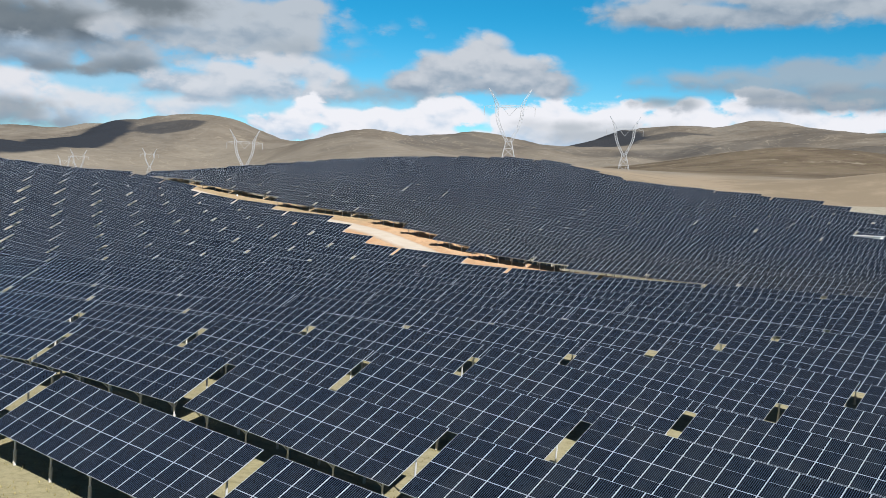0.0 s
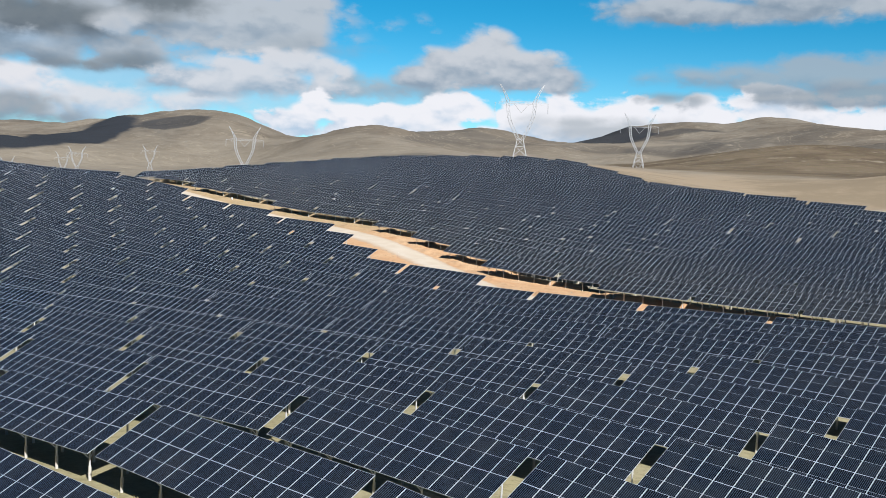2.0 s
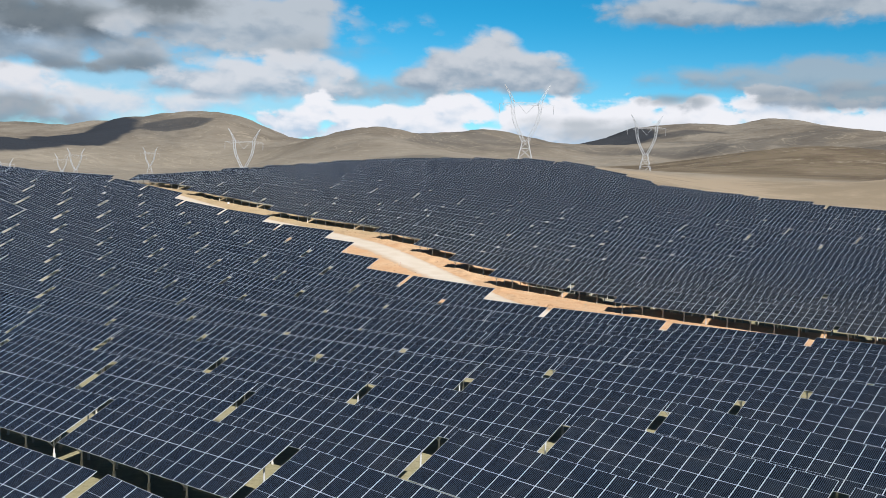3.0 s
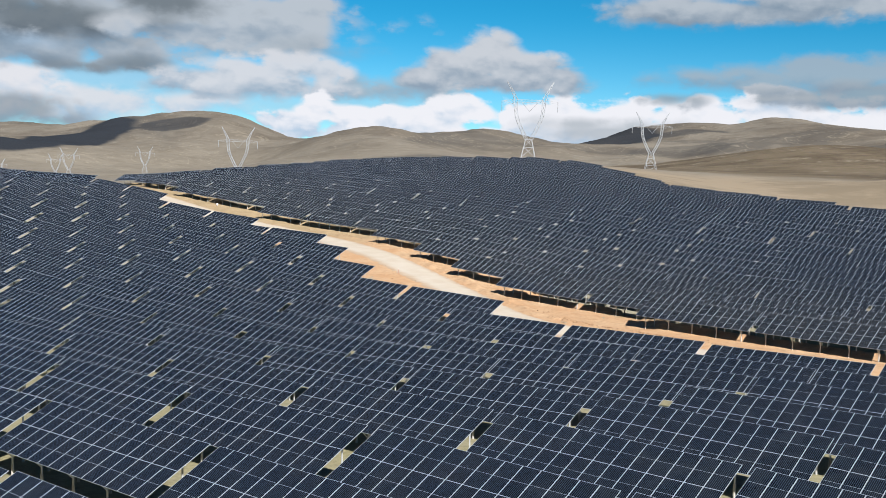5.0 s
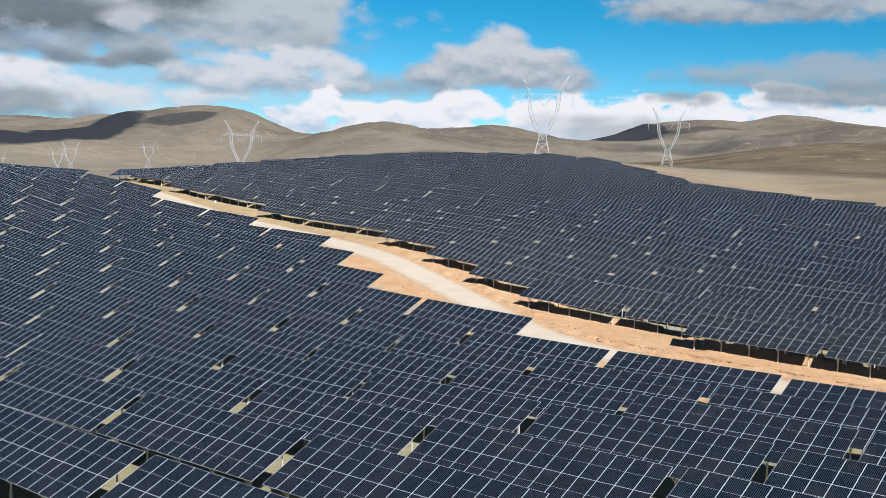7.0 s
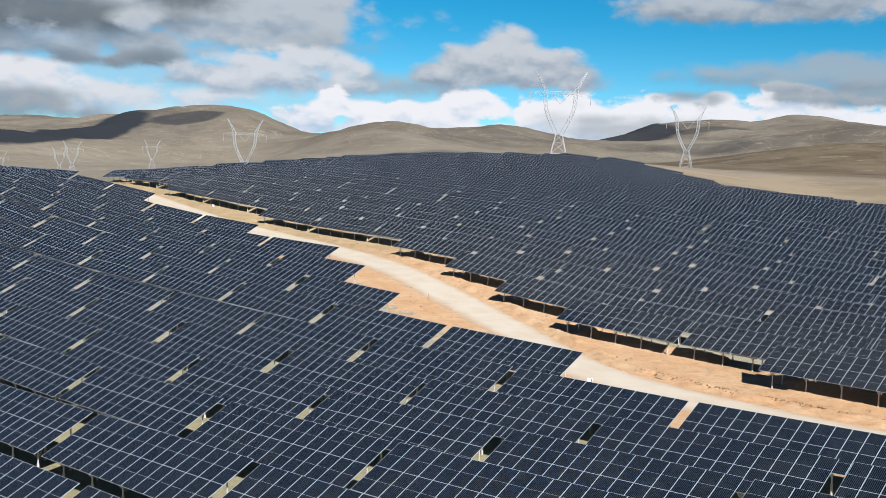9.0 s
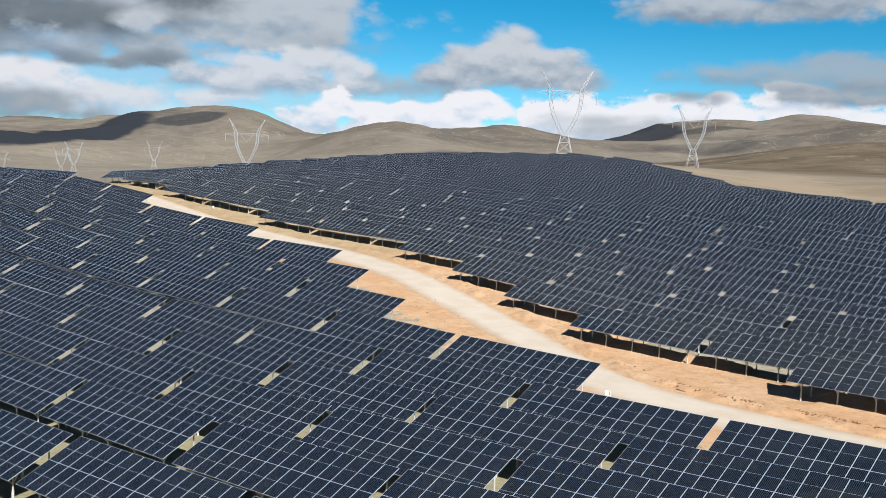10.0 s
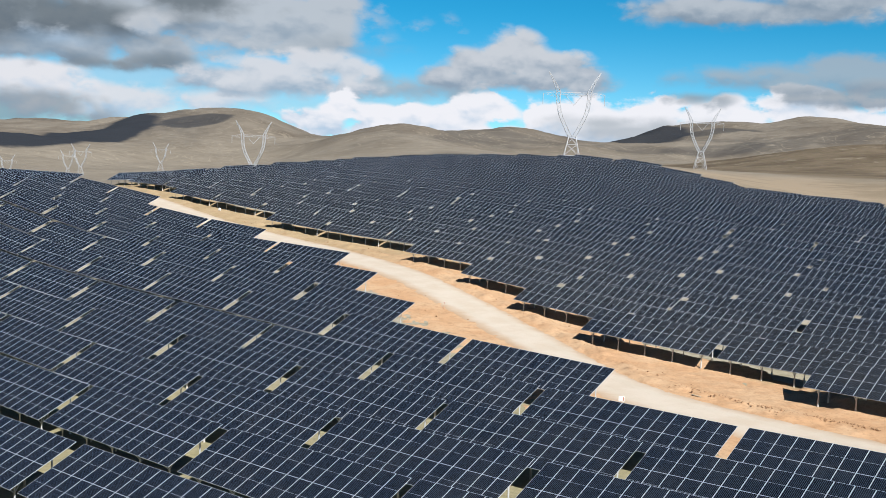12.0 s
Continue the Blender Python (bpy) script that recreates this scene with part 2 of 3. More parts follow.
    brown = net.mix(net.ramp(stony, 0.42, 0.58), (0.150, 0.118, 0.086), (0.092, 0.070, 0.052))
    brown = net.mix(net.math("MULTIPLY", net.ramp(mid, 0.42, 0.62), 0.5), brown, (0.124, 0.106, 0.066))
    brown = net.mix(net.math("MULTIPLY", net.ramp(net.noise(p, 0.03, 6, 0.7), 0.57, 0.66), 0.6), brown, (0.270, 0.235, 0.185))
    ragged = net.math("ADD", rise.outputs["Value"], net.math("MULTIPLY", net.math("SUBTRACT", stony, 0.5), 160.0))
    hill = net.mix(net.ramp(ragged, 330.0, 275.0), hill, brown)
    off = net.math("ADD", sep.outputs[1], net.math("MULTIPLY", net.math("SUBTRACT", wide, 0.5), 70.0))
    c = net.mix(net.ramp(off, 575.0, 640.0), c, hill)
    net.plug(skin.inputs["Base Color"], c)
    skin.inputs["Roughness"].default_value = 0.95
    skin.inputs["Specular IOR Level"].default_value = 0.1
    folds = net.math("MULTIPLY", net.math("ADD", stony, net.math("MULTIPLY", scrub, 1.6)), net.ramp(off, 450.0, 1100.0, 0.0, 11.0))
    bumped(net, skin, net.math("ADD", net.math("MULTIPLY", fine, 0.12), folds), 0.55, 1.0)
    return m


def make_earth():
    m, net, skin = material("orange_earth")
    p = place_of(net)
    wide, fine = net.noise(p, 0.2, 5, 0.6), net.noise(p, 2.6, 6, 0.7)
    c = net.mix(net.ramp(wide, 0.35, 0.65), (0.485, 0.296, 0.168), (0.520, 0.352, 0.220))
    sep = net.node("ShaderNodeSeparateXYZ")
    net.plug(sep.inputs[0], p)
    # farther up the track the soil is paler, more khaki
    along = net.math("ADD", sep.outputs[1], net.math("MULTIPLY", net.math("SUBTRACT", wide, 0.5), 30.0))
    c = net.mix(net.ramp(along, 255.0, 300.0), c, net.mix(net.ramp(wide, 0.4, 0.62), (0.395, 0.300, 0.185), (0.330, 0.252, 0.150)))
    c = net.mix(net.math("MULTIPLY", net.ramp(fine, 0.48, 0.72), 0.45), c, (0.240, 0.145, 0.076))
    clods = net.noise(p, 0.9, 6, 0.7)
    c = net.mix(net.math("MULTIPLY", net.ramp(clods, 0.50, 0.66), 0.42), c, (0.300, 0.168, 0.088))
    pebbles = net.noise(p, 5.0, 4, 0.7)
    c = net.mix(net.math("MULTIPLY", net.ramp(pebbles, 0.60, 0.70), 0.32), c, (0.170, 0.095, 0.050))
    c = net.mix(net.math("MULTIPLY", net.ramp(pebbles, 0.40, 0.30), 0.35), c, (0.560, 0.430, 0.300))
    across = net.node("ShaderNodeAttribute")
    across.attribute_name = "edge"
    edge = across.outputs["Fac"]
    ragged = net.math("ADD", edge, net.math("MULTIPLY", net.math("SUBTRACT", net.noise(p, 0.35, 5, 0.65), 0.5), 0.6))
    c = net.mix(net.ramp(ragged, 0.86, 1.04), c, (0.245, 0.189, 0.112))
    net.plug(skin.inputs["Base Color"], c)
    skin.inputs["Roughness"].default_value = 0.95
    skin.inputs["Specular IOR Level"].default_value = 0.15
    bumped(net, skin, net.math("ADD", fine, net.math("MULTIPLY", clods, 1.2)), 0.55, 0.13)
    return m


def make_road():
    m, net, skin = material("pale_gravel")
    p = place_of(net)
    wide, fine = net.noise(p, 0.25, 5, 0.6), net.noise(p, 3.5, 5, 0.7)
    c = net.mix(net.ramp(wide, 0.35, 0.68), (0.484, 0.411, 0.331), (0.531, 0.468, 0.398))
    across = net.node("ShaderNodeAttribute")
    across.attribute_name = "edge"
    edge = across.outputs["Fac"]
    ruts = net.ramp(net.math("ABSOLUTE", net.math("SUBTRACT", edge, 0.36)), 0.16, 0.02)
    c = net.mix(net.math("MULTIPLY", ruts, 0.35), c, (0.503, 0.456, 0.384))
    ragged = net.math("ADD", edge, net.math("MULTIPLY", net.math("SUBTRACT", net.noise(p, 0.45, 5, 0.6), 0.5), 0.5))
    c = net.mix(net.ramp(ragged, 0.40, 1.0), c, (0.401, 0.278, 0.178))
    c = net.mix(net.math("MULTIPLY", net.ramp(fine, 0.5, 0.75), 0.22), c, (0.307, 0.252, 0.193))
    net.plug(skin.inputs["Base Color"], c)
    skin.inputs["Roughness"].default_value = 0.95
    bumped(net, skin, fine, 0.4, 0.06)
    return m


def make_cells():
    """Dark glass over cells: fine busbars up the panel, half-cell lines across; the UV is in metres."""
    m, net, skin = material("solar_glass")
    uv = net.node("ShaderNodeUVMap")
    uv.uv_map = "UVMap"
    sep = net.node("ShaderNodeSeparateXYZ")
    net.plug(sep.inputs[0], uv.outputs[0])

    def lines(x, pitch, width):
        f = net.math("FRACT", net.math("DIVIDE", x, pitch))
        return net.math("LESS_THAN", f, width / pitch)

    bars = lines(sep.outputs[0], 0.1087, 0.030)
    rows = lines(sep.outputs[1], 0.0925, 0.006)
    rnd = net.node("ShaderNodeObjectInfo").outputs["Random"]
    isle = net.node("ShaderNodeNewGeometry").outputs["Random Per Island"]
    tint = net.math("FRACT", net.math("ADD", rnd, isle))
    c = net.mix(tint, (0.0022, 0.0042, 0.0088), (0.0036, 0.0066, 0.0130))
    c = net.mix(net.math("MULTIPLY", bars, 0.68), c, (0.052, 0.074, 0.116))
    c = net.mix(net.math("MULTIPLY", rows, 0.30), c, (0.035, 0.042, 0.06))
    dust = net.noise(place_of(net), 0.5, 4, 0.6)
    c = net.mix(net.math("MULTIPLY", net.ramp(dust, 0.35, 0.75), 0.025), c, (0.30, 0.27, 0.22))
    # more of it on the tables that stand by the track
    where = net.node("ShaderNodeSeparateXYZ")
    net.plug(where.inputs[0], place_of(net))
    beyond = net.math("SUBTRACT", net.math("ADD", net.math("MULTIPLY", where.outputs[0], 0.860), net.math("MULTIPLY", where.outputs[1], 0.578)), 128.0)
    traffic = net.math("MULTIPLY", net.ramp(beyond, 2.0, 8.0), net.ramp(beyond, 75.0, 10.0))
    c = net.mix(net.math("MULTIPLY", traffic, 0.03), c, (0.30, 0.26, 0.15))
    net.plug(skin.inputs["Base Color"], c)
    skin.inputs["Roughness"].default_value = 0.16
    skin.inputs["IOR"].default_value = 1.27
    return m


def make_plain(name, colour, rough=0.5, metal=0.0, wear=0.15, size=3.0):
    m, net, skin = material(name)
    n = net.noise(place_of(net), size, 4, 0.6)
    c = net.mix(net.math("MULTIPLY", net.ramp(n, 0.35, 0.7), wear), colour, tuple(0.45 * k for k in colour))
    net.plug(skin.inputs["Base Color"], c)
    skin.inputs["Roughness"].default_value, skin.inputs["Metallic"].default_value = rough, metal
    return m


GRASS, EARTH, GRAVEL, CELLS = make_grass(), make_earth(), make_road(), make_cells()
ALU = make_plain("anodised_aluminium", (0.375, 0.415, 0.48), 0.45, 0.2, 0.1)
BACK = make_plain("black_backsheet", (0.045, 0.046, 0.05), 0.5, 0.0, 0.1)
STEEL = make_plain("galvanised_steel", (0.52, 0.53, 0.54), 0.5, 0.3, 0.2)
CONCRETE = make_plain("concrete", (0.46, 0.445, 0.415), 0.9, 0.0, 0.3, 6.0)
WOOD = make_plain("weathered_wood", (0.40, 0.33, 0.24), 0.9, 0.0, 0.3, 8.0)
WHITE = make_plain("white_paint", (0.70, 0.71, 0.72), 0.45, 0.0, 0.08)
PYLON = make_plain("pylon_steel", (0.34, 0.355, 0.38), 0.5, 0.2, 0.1)
STRAW = make_plain("dry_straw", (0.30, 0.26, 0.12), 0.9, 0.0, 0.5, 1.5)
CLOD = make_plain("dark_clods", (0.33, 0.20, 0.11), 0.95, 0.0, 0.7, 2.5)
RED = make_plain("faded_red_paint", (0.40, 0.19, 0.14), 0.6, 0.0, 0.3)
RIBBON = make_plain("cell_ribbon", (0.30, 0.33, 0.38), 0.35, 0.3, 0.0)


# ---------------------------------------------------------------- helpers
def mesh_of(name, bm, *mats):
    me = bpy.data.meshes.new(name)
    bm.to_mesh(me)
    bm.free()
    for m in mats:
        me.materials.append(m)
    return me


def part(name, me, parent, at=None, label=""):
    ob = new(name, me)
    ob.parent = parent
    if at is not None:
        ob.matrix_basis = at
    return tagged(ob, label) if label else ob


def add_box(bm, lo, hi, mat=0):
    vs = [bm.verts.new((x, y, z)) for x in (lo[0], hi[0]) for y in (lo[1], hi[1]) for z in (lo[2], hi[2])]
    for f in ((0, 1, 3, 2), (4, 6, 7, 5), (0, 4, 5, 1), (2, 3, 7, 6), (0, 2, 6, 4), (1, 5, 7, 3)):
        bm.faces.new([vs[i] for i in f]).material_index = mat


def add_bar(bm, a, b, w, h=None, mat=0, sides=4):
    """A straight bar from a to b, w wide and h deep; more than four sides make it round."""
    a, b, h = Vector(a), Vector(b), h or w
    way = (b - a).normalized()
    side = way.cross(Vector((0, 0, 1)) if abs(way.z) < 0.95 else Vector((1, 0, 0))).normalized()
    up = side.cross(way)
    ring = []
    for k in range(sides):
        g = 2 * pi * (k + 0.5) / sides
        s = sqrt(0.5) if sides == 4 else 0.5
        ring.append(side * cos(g) * w * s + up * sin(g) * h * s)
    va, vb = [bm.verts.new(a + r) for r in ring], [bm.verts.new(b + r) for r in ring]
    for k in range(sides):
        j = (k + 1) % sides
        bm.faces.new((va[k], va[j], vb[j], vb[k])).material_index = mat
    bm.faces.new(va[::-1]).material_index = mat
    bm.faces.new(vb).material_index = mat


# ---------------------------------------------------------------- the ground
BROAD = [
    1.75, 2.14, 0.10, -2.90, 13.86, 7.50, -17.75, -17.16,
    0.77, 0.01, -2.15, -2.74, 15.29, 0.37, 4.41, 8.97,
    0.97, 1.38, 0.60, -4.53, -11.08, -10.83, 13.37, 0.14,
    0.94, -2.19, 0.20, 4.65, 7.06, 17.61, -9.64, 2.36,
    3.72, -3.34, 1.44, -1.40, -12.53, -3.87, -2.53, 36.70,
    2.84, -4.86, 2.37, -1.06, -0.04, 24.92, -10.85, -33.27,
    1.33, -4.93, 5.26, 2.14, -9.95, 13.37, -25.73, 55.91,
]
FINE = [
    0.41, 0.08, -0.81, 1.48, -0.67, -0.32, 0.48, 0.28,
    0.10, 2.17, -0.26, 0.35, -1.62, 0.72, 0.15, 1.15,
    -1.52, -0.75, 0.14, 0.13, -0.31, 0.29, -1.71, -0.50,
    -0.43, -0.37, 0.79, 0.19, -0.82, -0.41, 0.72, 0.64,
]
KNOT_X, KNOT_Y = np.meshgrid(np.arange(-220, 301, 75.0), np.arange(-20, 561, 75.0), indexing="ij")
FINE_X, FINE_Y = np.meshgrid(np.arange(-45, 61, 35.0), np.arange(45, 256, 30.0), indexing="ij")
KNOT_X, KNOT_Y = np.append(KNOT_X, FINE_X), np.append(KNOT_Y, FINE_Y)
KNOT_R = np.repeat([80.0, 28.0], [len(BROAD), len(FINE)])
KNOT_H = np.array(BROAD + FINE)
# far hills: bearing, distance, height over the plain, half width across, half width along
HILLS = [
    (-12.9, 2600, 63, 110, 420), (-9.6, 2650, 34, 110, 380), (-15.3, 2600, 42, 130, 400), (-18.4, 2650, 29, 130, 380),
    (-21, 2650, 18, 110, 380), (-4.0, 2000, 89, 120, 330), (-6.6, 2050, 8, 80, 300), (-1.2, 2050, -25, 90, 300), (0.9, 2600, 80, 120, 380),
    (3.2, 2600, 7, 90, 300), (6.0, 2700, 47, 110, 300), (8.0, 2950, 14, 50, 300), (10.2, 3000, 79, 110, 400), (12.4, 3000, 65, 110, 420),
    (15.2, 3000, 59, 120, 400), (18.0, 3000, 98, 120, 420), (20.9, 2900, 22, 120, 420), (4.9, 478, 12, 45, 45),
    (18.6, 1000, 13, 80, 130), (-23.8, 3900, 41, 200, 500), (-27, 3200, 63, 240, 420), (24, 2600, 12, 200, 420),
    (23.5, 1000, 14, 100, 140), (34, 2400, 120, 420, 500), (-38, 2400, 90, 420, 500), (60, 2200, 110, 600, 500),
    (-65, 2200, 110, 600, 500), (100, 2300, 120, 800, 500), (-105, 2300, 120, 800, 500), (145, 2300, 120, 800, 500),
    (-150, 2300, 120, 800, 500), (180, 2400, 120, 800, 500),
    (-11.9, 461, 6.5, 45, 50), (-17.0, 900, 8, 60, 90), (-21.5, 900, 3, 60, 90), (-18, 3400, 58, 170, 400), (-21.8, 3500, 22, 160, 400),
]


def near_height(x, y):
    g = np.exp(-((x[..., None] - KNOT_X) ** 2 + (y[..., None] - KNOT_Y) ** 2) / (2 * KNOT_R**2))
    return g @ KNOT_H


def far_height(x, y):
    far = np.hypot(x, y - 98)
    z = np.clip(16 + 0.068 * x, -16, 22) * np.clip(1.6 - far / 2500, 0, 1) + 0.0115 * np.clip(far - 900, 0, 2600)
    for bearing, d, h, across, along in HILLS:
        a = radians(bearing)
        s = x * cos(a) - (y - 98) * sin(a)
        r = x * sin(a) + (y - 98) * cos(a) - d
        z = z + h * np.exp(-0.5 * (s / across) ** 2 - 0.5 * (r / along) ** 2)
    rough = np.clip((far - 600) / 1500, 0, 1)
    z = z + rough * 4 * (np.sin(x / 130 + 1.3 * np.sin(y / 210)) + np.sin(y / 170 + np.sin(x / 260)))
    return z


def height(x, y):
    x, y = np.asarray(x, float), np.asarray(y, float)
    dx, dy = np.maximum(np.abs(x - 40) - 230, 0), np.maximum(np.abs(y - 260) - 240, 0)
    m = np.clip(1 - np.hypot(dx, dy) / 160, 0, 1)
    m = m * m * (3 - 2 * m)
    return near_height(x, y) * m + far_height(x, y) * (1 - m)


def ground_z(x, y):
    return float(height(np.array([x]), np.array([y]))[0])


def make_ground():
    def axis(lo, hi, step, end):
        mid = list(np.arange(lo, hi + 0.1, step))
        s, a, b, left, right = step, lo, hi, [], []
        while a > -end or b < end:
            s *= 1.02
            a, b = a - s, b + s
            left.append(a), right.append(b)
        return np.array(left[::-1] + mid + right)

    xs, ys = axis(-130, 150, 4.0, 4900), axis(0, 420, 4.0, 4900)
    gx, gy = np.meshgrid(xs, ys, indexing="ij")
    gz = height(gx, gy)
    # gullies and spurs on the far hills
    far = np.hypot(gx, gy - 98)
    steep = np.clip((far - 700) / 1400, 0, 1)
    for i, j in zip(*np.nonzero((steep > 0) & (gy > -800) & (np.abs(gx) < gy + 1600))):
        p = (gx[i, j] / 420, gy[i, j] / 420, 0.3)
        gz[i, j] += steep[i, j] * (24 * noise.fractal(p, 1.0, 2.1, 6) - 20 * abs(noise.noise((p[0] * 1.7 + 5, p[1] * 1.1, 2.0))) + 3)
    verts = np.stack([gx, gy, gz], -1).reshape(-1, 3)
    n = len(ys)
    i, j = np.meshgrid(np.arange(len(xs) - 1), np.arange(n - 1), indexing="ij")
    k = (i * n + j).ravel()
    faces = np.stack([k, k + n, k + n + 1, k + 1], -1)
    me = bpy.data.meshes.new("ground")
    me.from_pydata(verts.tolist(), [], faces.tolist())
    me.polygons.foreach_set("use_smooth", [True] * len(me.polygons))
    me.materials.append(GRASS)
    tagged(new("ground", me), "dry olive-brown grassland rolling up to bare hills", "ground", kind="structure")


make_ground()

# ---------------------------------------------------------------- rows of tables
ROW_WAY = Vector((cos(radians(-41)), sin(radians(-41)), 0))
UP_WAY = Vector((-ROW_WAY.y, ROW_WAY.x, 0))
COLUMNS, MODULE_W, MODULE_L, SEAM = 14, 1.134, 2.278, 0.02
TABLE_W = COLUMNS * MODULE_W + (COLUMNS - 1) * SEAM
TABLE_L = 2 * MODULE_L + SEAM
TILT, LOW_EDGE, GAP = radians(27.5), 1.8, 0.8
PERIOD = TABLE_W + GAP
MIDDLE = LOW_EDGE + 0.5 * TABLE_L * sin(TILT)

# the track's centre line in row coordinates (along the rows, up the slope)
TRACK = [(-40, 147), (-80, 149.2), (-101, 150.2), (-115, 150.6), (-121, 151.5), (-126, 153.8), (-132, 157), (-138, 161), (-145, 165.5), (-151, 168.5), (-158, 172), (-165, 175.3),
         (-172, 178.6), (-181, 183), (-190, 186.2), (-199, 188.9), (-211, 192), (-227, 194.2), (-239, 195.5), (-251, 196.8), (-264, 199.2), (-284, 203.6), (-320, 212), (-366, 222)]


def track_v(u):
    for (a, va), (b, vb) in zip(TRACK, TRACK[1:]):
        if a >= u >= b:
            return va + (vb - va) * (a - u) / (a - b)
    return TRACK[0][1] if u > TRACK[0][0] else TRACK[-1][1]


def spot(u, v):
    return ROW_WAY.x * u + UP_WAY.x * v, ROW_WAY.y * u + UP_WAY.y * v


def table_pose(u, v):
    """The pose of a table whose middle is at u and whose top edge is at v: it follows the ground along its row."""
    vc = v - 0.5 * TABLE_L * cos(TILT)
    za, zb = ground_z(*spot(u - 6, vc)), ground_z(*spot(u + 6, vc))
    x, y = spot(u, vc)
    m = Matrix((ROW_WAY, UP_WAY, (0, 0, 1))).transposed().to_4x4()
    sag, lean = random.gauss(0, 0.045), radians(random.gauss(0, 0.16))
    return Matrix.Translation((x, y, 0.5 * (za + zb) + MIDDLE + sag)) @ m @ Matrix.Rotation(-atan2(zb - za, 12.0), 4, "Y") @ Matrix.Rotation(lean, 4, "X")


TILTED = Matrix.Rotation(TILT, 4, "X")


def module_mesh():
    """One framed module, lying flat about its middle: glass, a half-cell seam and an aluminium frame."""
    bm = bmesh.new()
    uv = bm.loops.layers.uv.new("UVMap")
    w, l, t, f, e = MODULE_W / 2, MODULE_L / 2, 0.035, 0.020, 0.017
    rings = []
    for a, b, z in ((0, 0, -t), (0, 0, 0), (f, e, 0), (f, e, -0.004)):
        rings.append([bm.verts.new((sx * (w - a), sy * (l - b), z)) for sx, sy in ((-1, -1), (1, -1), (1, 1), (-1, 1))])
    for lo, hi in zip(rings, rings[1:]):
        for k in range(4):
            j = (k + 1) % 4
            bm.faces.new((lo[k], lo[j], hi[j], hi[k])).material_index = 1
    bm.faces.new(rings[0][::-1]).material_index = 2
    for y0, y1, mat in ((-l + e, -0.009, 0), (-0.009, 0.009, 3), (0.009, l - e, 0)):
        q = bm.faces.new([bm.verts.new((sx * (w - f), y, -0.004)) for sx, y in ((-1, y0), (1, y0), (1, y1), (-1, y1))])
        q.material_index = mat
    for face in bm.faces:
        for loop in face.loops:
            loop[uv].uv = (loop.vert.co.x + w - f, loop.vert.co.y + l)
    return mesh_of("solar_module", bm, CELLS, ALU, BACK, RIBBON)


def module_spots():
    for row in (-0.5, 0.5):
        for c in range(COLUMNS):
            yield (c - (COLUMNS - 1) / 2) * (MODULE_W + SEAM), row * (MODULE_L + 0.006)


def array_mesh():
    """All modules of a table seen from farther off: aluminium frames round glass."""
    me = module_mesh()
    bm = bmesh.new()
    for x, y in module_spots():
        start = len(bm.verts)
        bm.from_mesh(me)
        bm.verts.ensure_lookup_table()
        for v in bm.verts[start:]:
            v.co.x += x
            v.co.y += y
    return mesh_of("panel_surface", bm, CELLS, ALU, BACK, RIBBON)


POST_X = [-6.9, -3.45, 0.0, 3.45, 6.9]
FRONT, REAR = -1.3, 1.25


def post_mesh(y):
    """A post under the table at y up its slope: a concrete pile with a steel tube on it, down into the ground."""
    bm = bmesh.new()
    top = y * math.tan(TILT) * cos(TILT) - 0.15
    add_bar(bm, (0, y * cos(TILT), -MIDDLE - 0.6), (0, y * cos(TILT), -MIDDLE + 0.8), 0.17, 0.17, 1, 8)
    add_bar(bm, (0, y * cos(TILT), -MIDDLE + 0.75), (0, y * cos(TILT), top), 0.11, 0.11, 0, 8)
    return mesh_of("post", bm, STEEL, CONCRETE)


def brace_mesh():
    bm = bmesh.new()
    y = FRONT * cos(TILT)
    for dy in (-0.7, 0.85):
        add_bar(bm, (0, y, -MIDDLE + 1.2), (0, y + dy * cos(TILT), (FRONT + dy) * sin(TILT) - 0.14), 0.048)
    return mesh_of("brace", bm, STEEL)


PURLIN_Y = (-1.75, -0.55, 0.55, 1.75)


def frame_mesh():
    """The welded frame under the modules: rafters up the slope and purlins along the row."""
    bm = bmesh.new()
    for x in POST_X:
        add_bar(bm, (x, -TABLE_L / 2 + 0.25, -0.13), (x, TABLE_L / 2 - 0.25, -0.13), 0.06, 0.10)
    for y in PURLIN_Y:
        add_bar(bm, (-TABLE_W / 2 + 0.05, y, -0.065), (TABLE_W / 2 - 0.05, y, -0.065), 0.05, 0.06)
    return mesh_of("support_frame", bm, STEEL)


def stand_mesh():
    """All posts of a table seen from farther off."""
    bm = bmesh.new()
    for x in POST_X:
        for me in (FRONT_POST, REAR_POST):
            start = len(bm.verts)
            bm.from_mesh(me)
            bm.verts.ensure_lookup_table()
            for v in bm.verts[start:]:
                v.co.x += x
    return mesh_of("support_stand", bm, STEEL, CONCRETE)


MODULE, ARRAY = module_mesh(), array_mesh()
FRONT_POST, REAR_POST, BRACE, RACK = post_mesh(FRONT), post_mesh(REAR), brace_mesh(), frame_mesh()
STAND = stand_mesh()


def supports(thing):
    for x in POST_X:
        part("front_post", FRONT_POST, thing, Matrix.Translation((x, 0, 0)))
        part("rear_post", REAR_POST, thing, Matrix.Translation((x, 0, 0)))
        part("brace", BRACE, thing, Matrix.Translation((x, 0, 0)))
    part("support_frame", RACK, thing, TILTED)


LABEL = "tilted table of dark blue framed solar modules on steel posts"


def near_table(at):
    thing = tagged(new("solar_table"), LABEL, "solar panel", "tables of the solar field")
    thing.matrix_world = at
    for x, y in module_spots():
        part("solar_module", MODULE, thing, TILTED @ Matrix.Translation((x, y, 0)))
    supports(thing)
    return thing


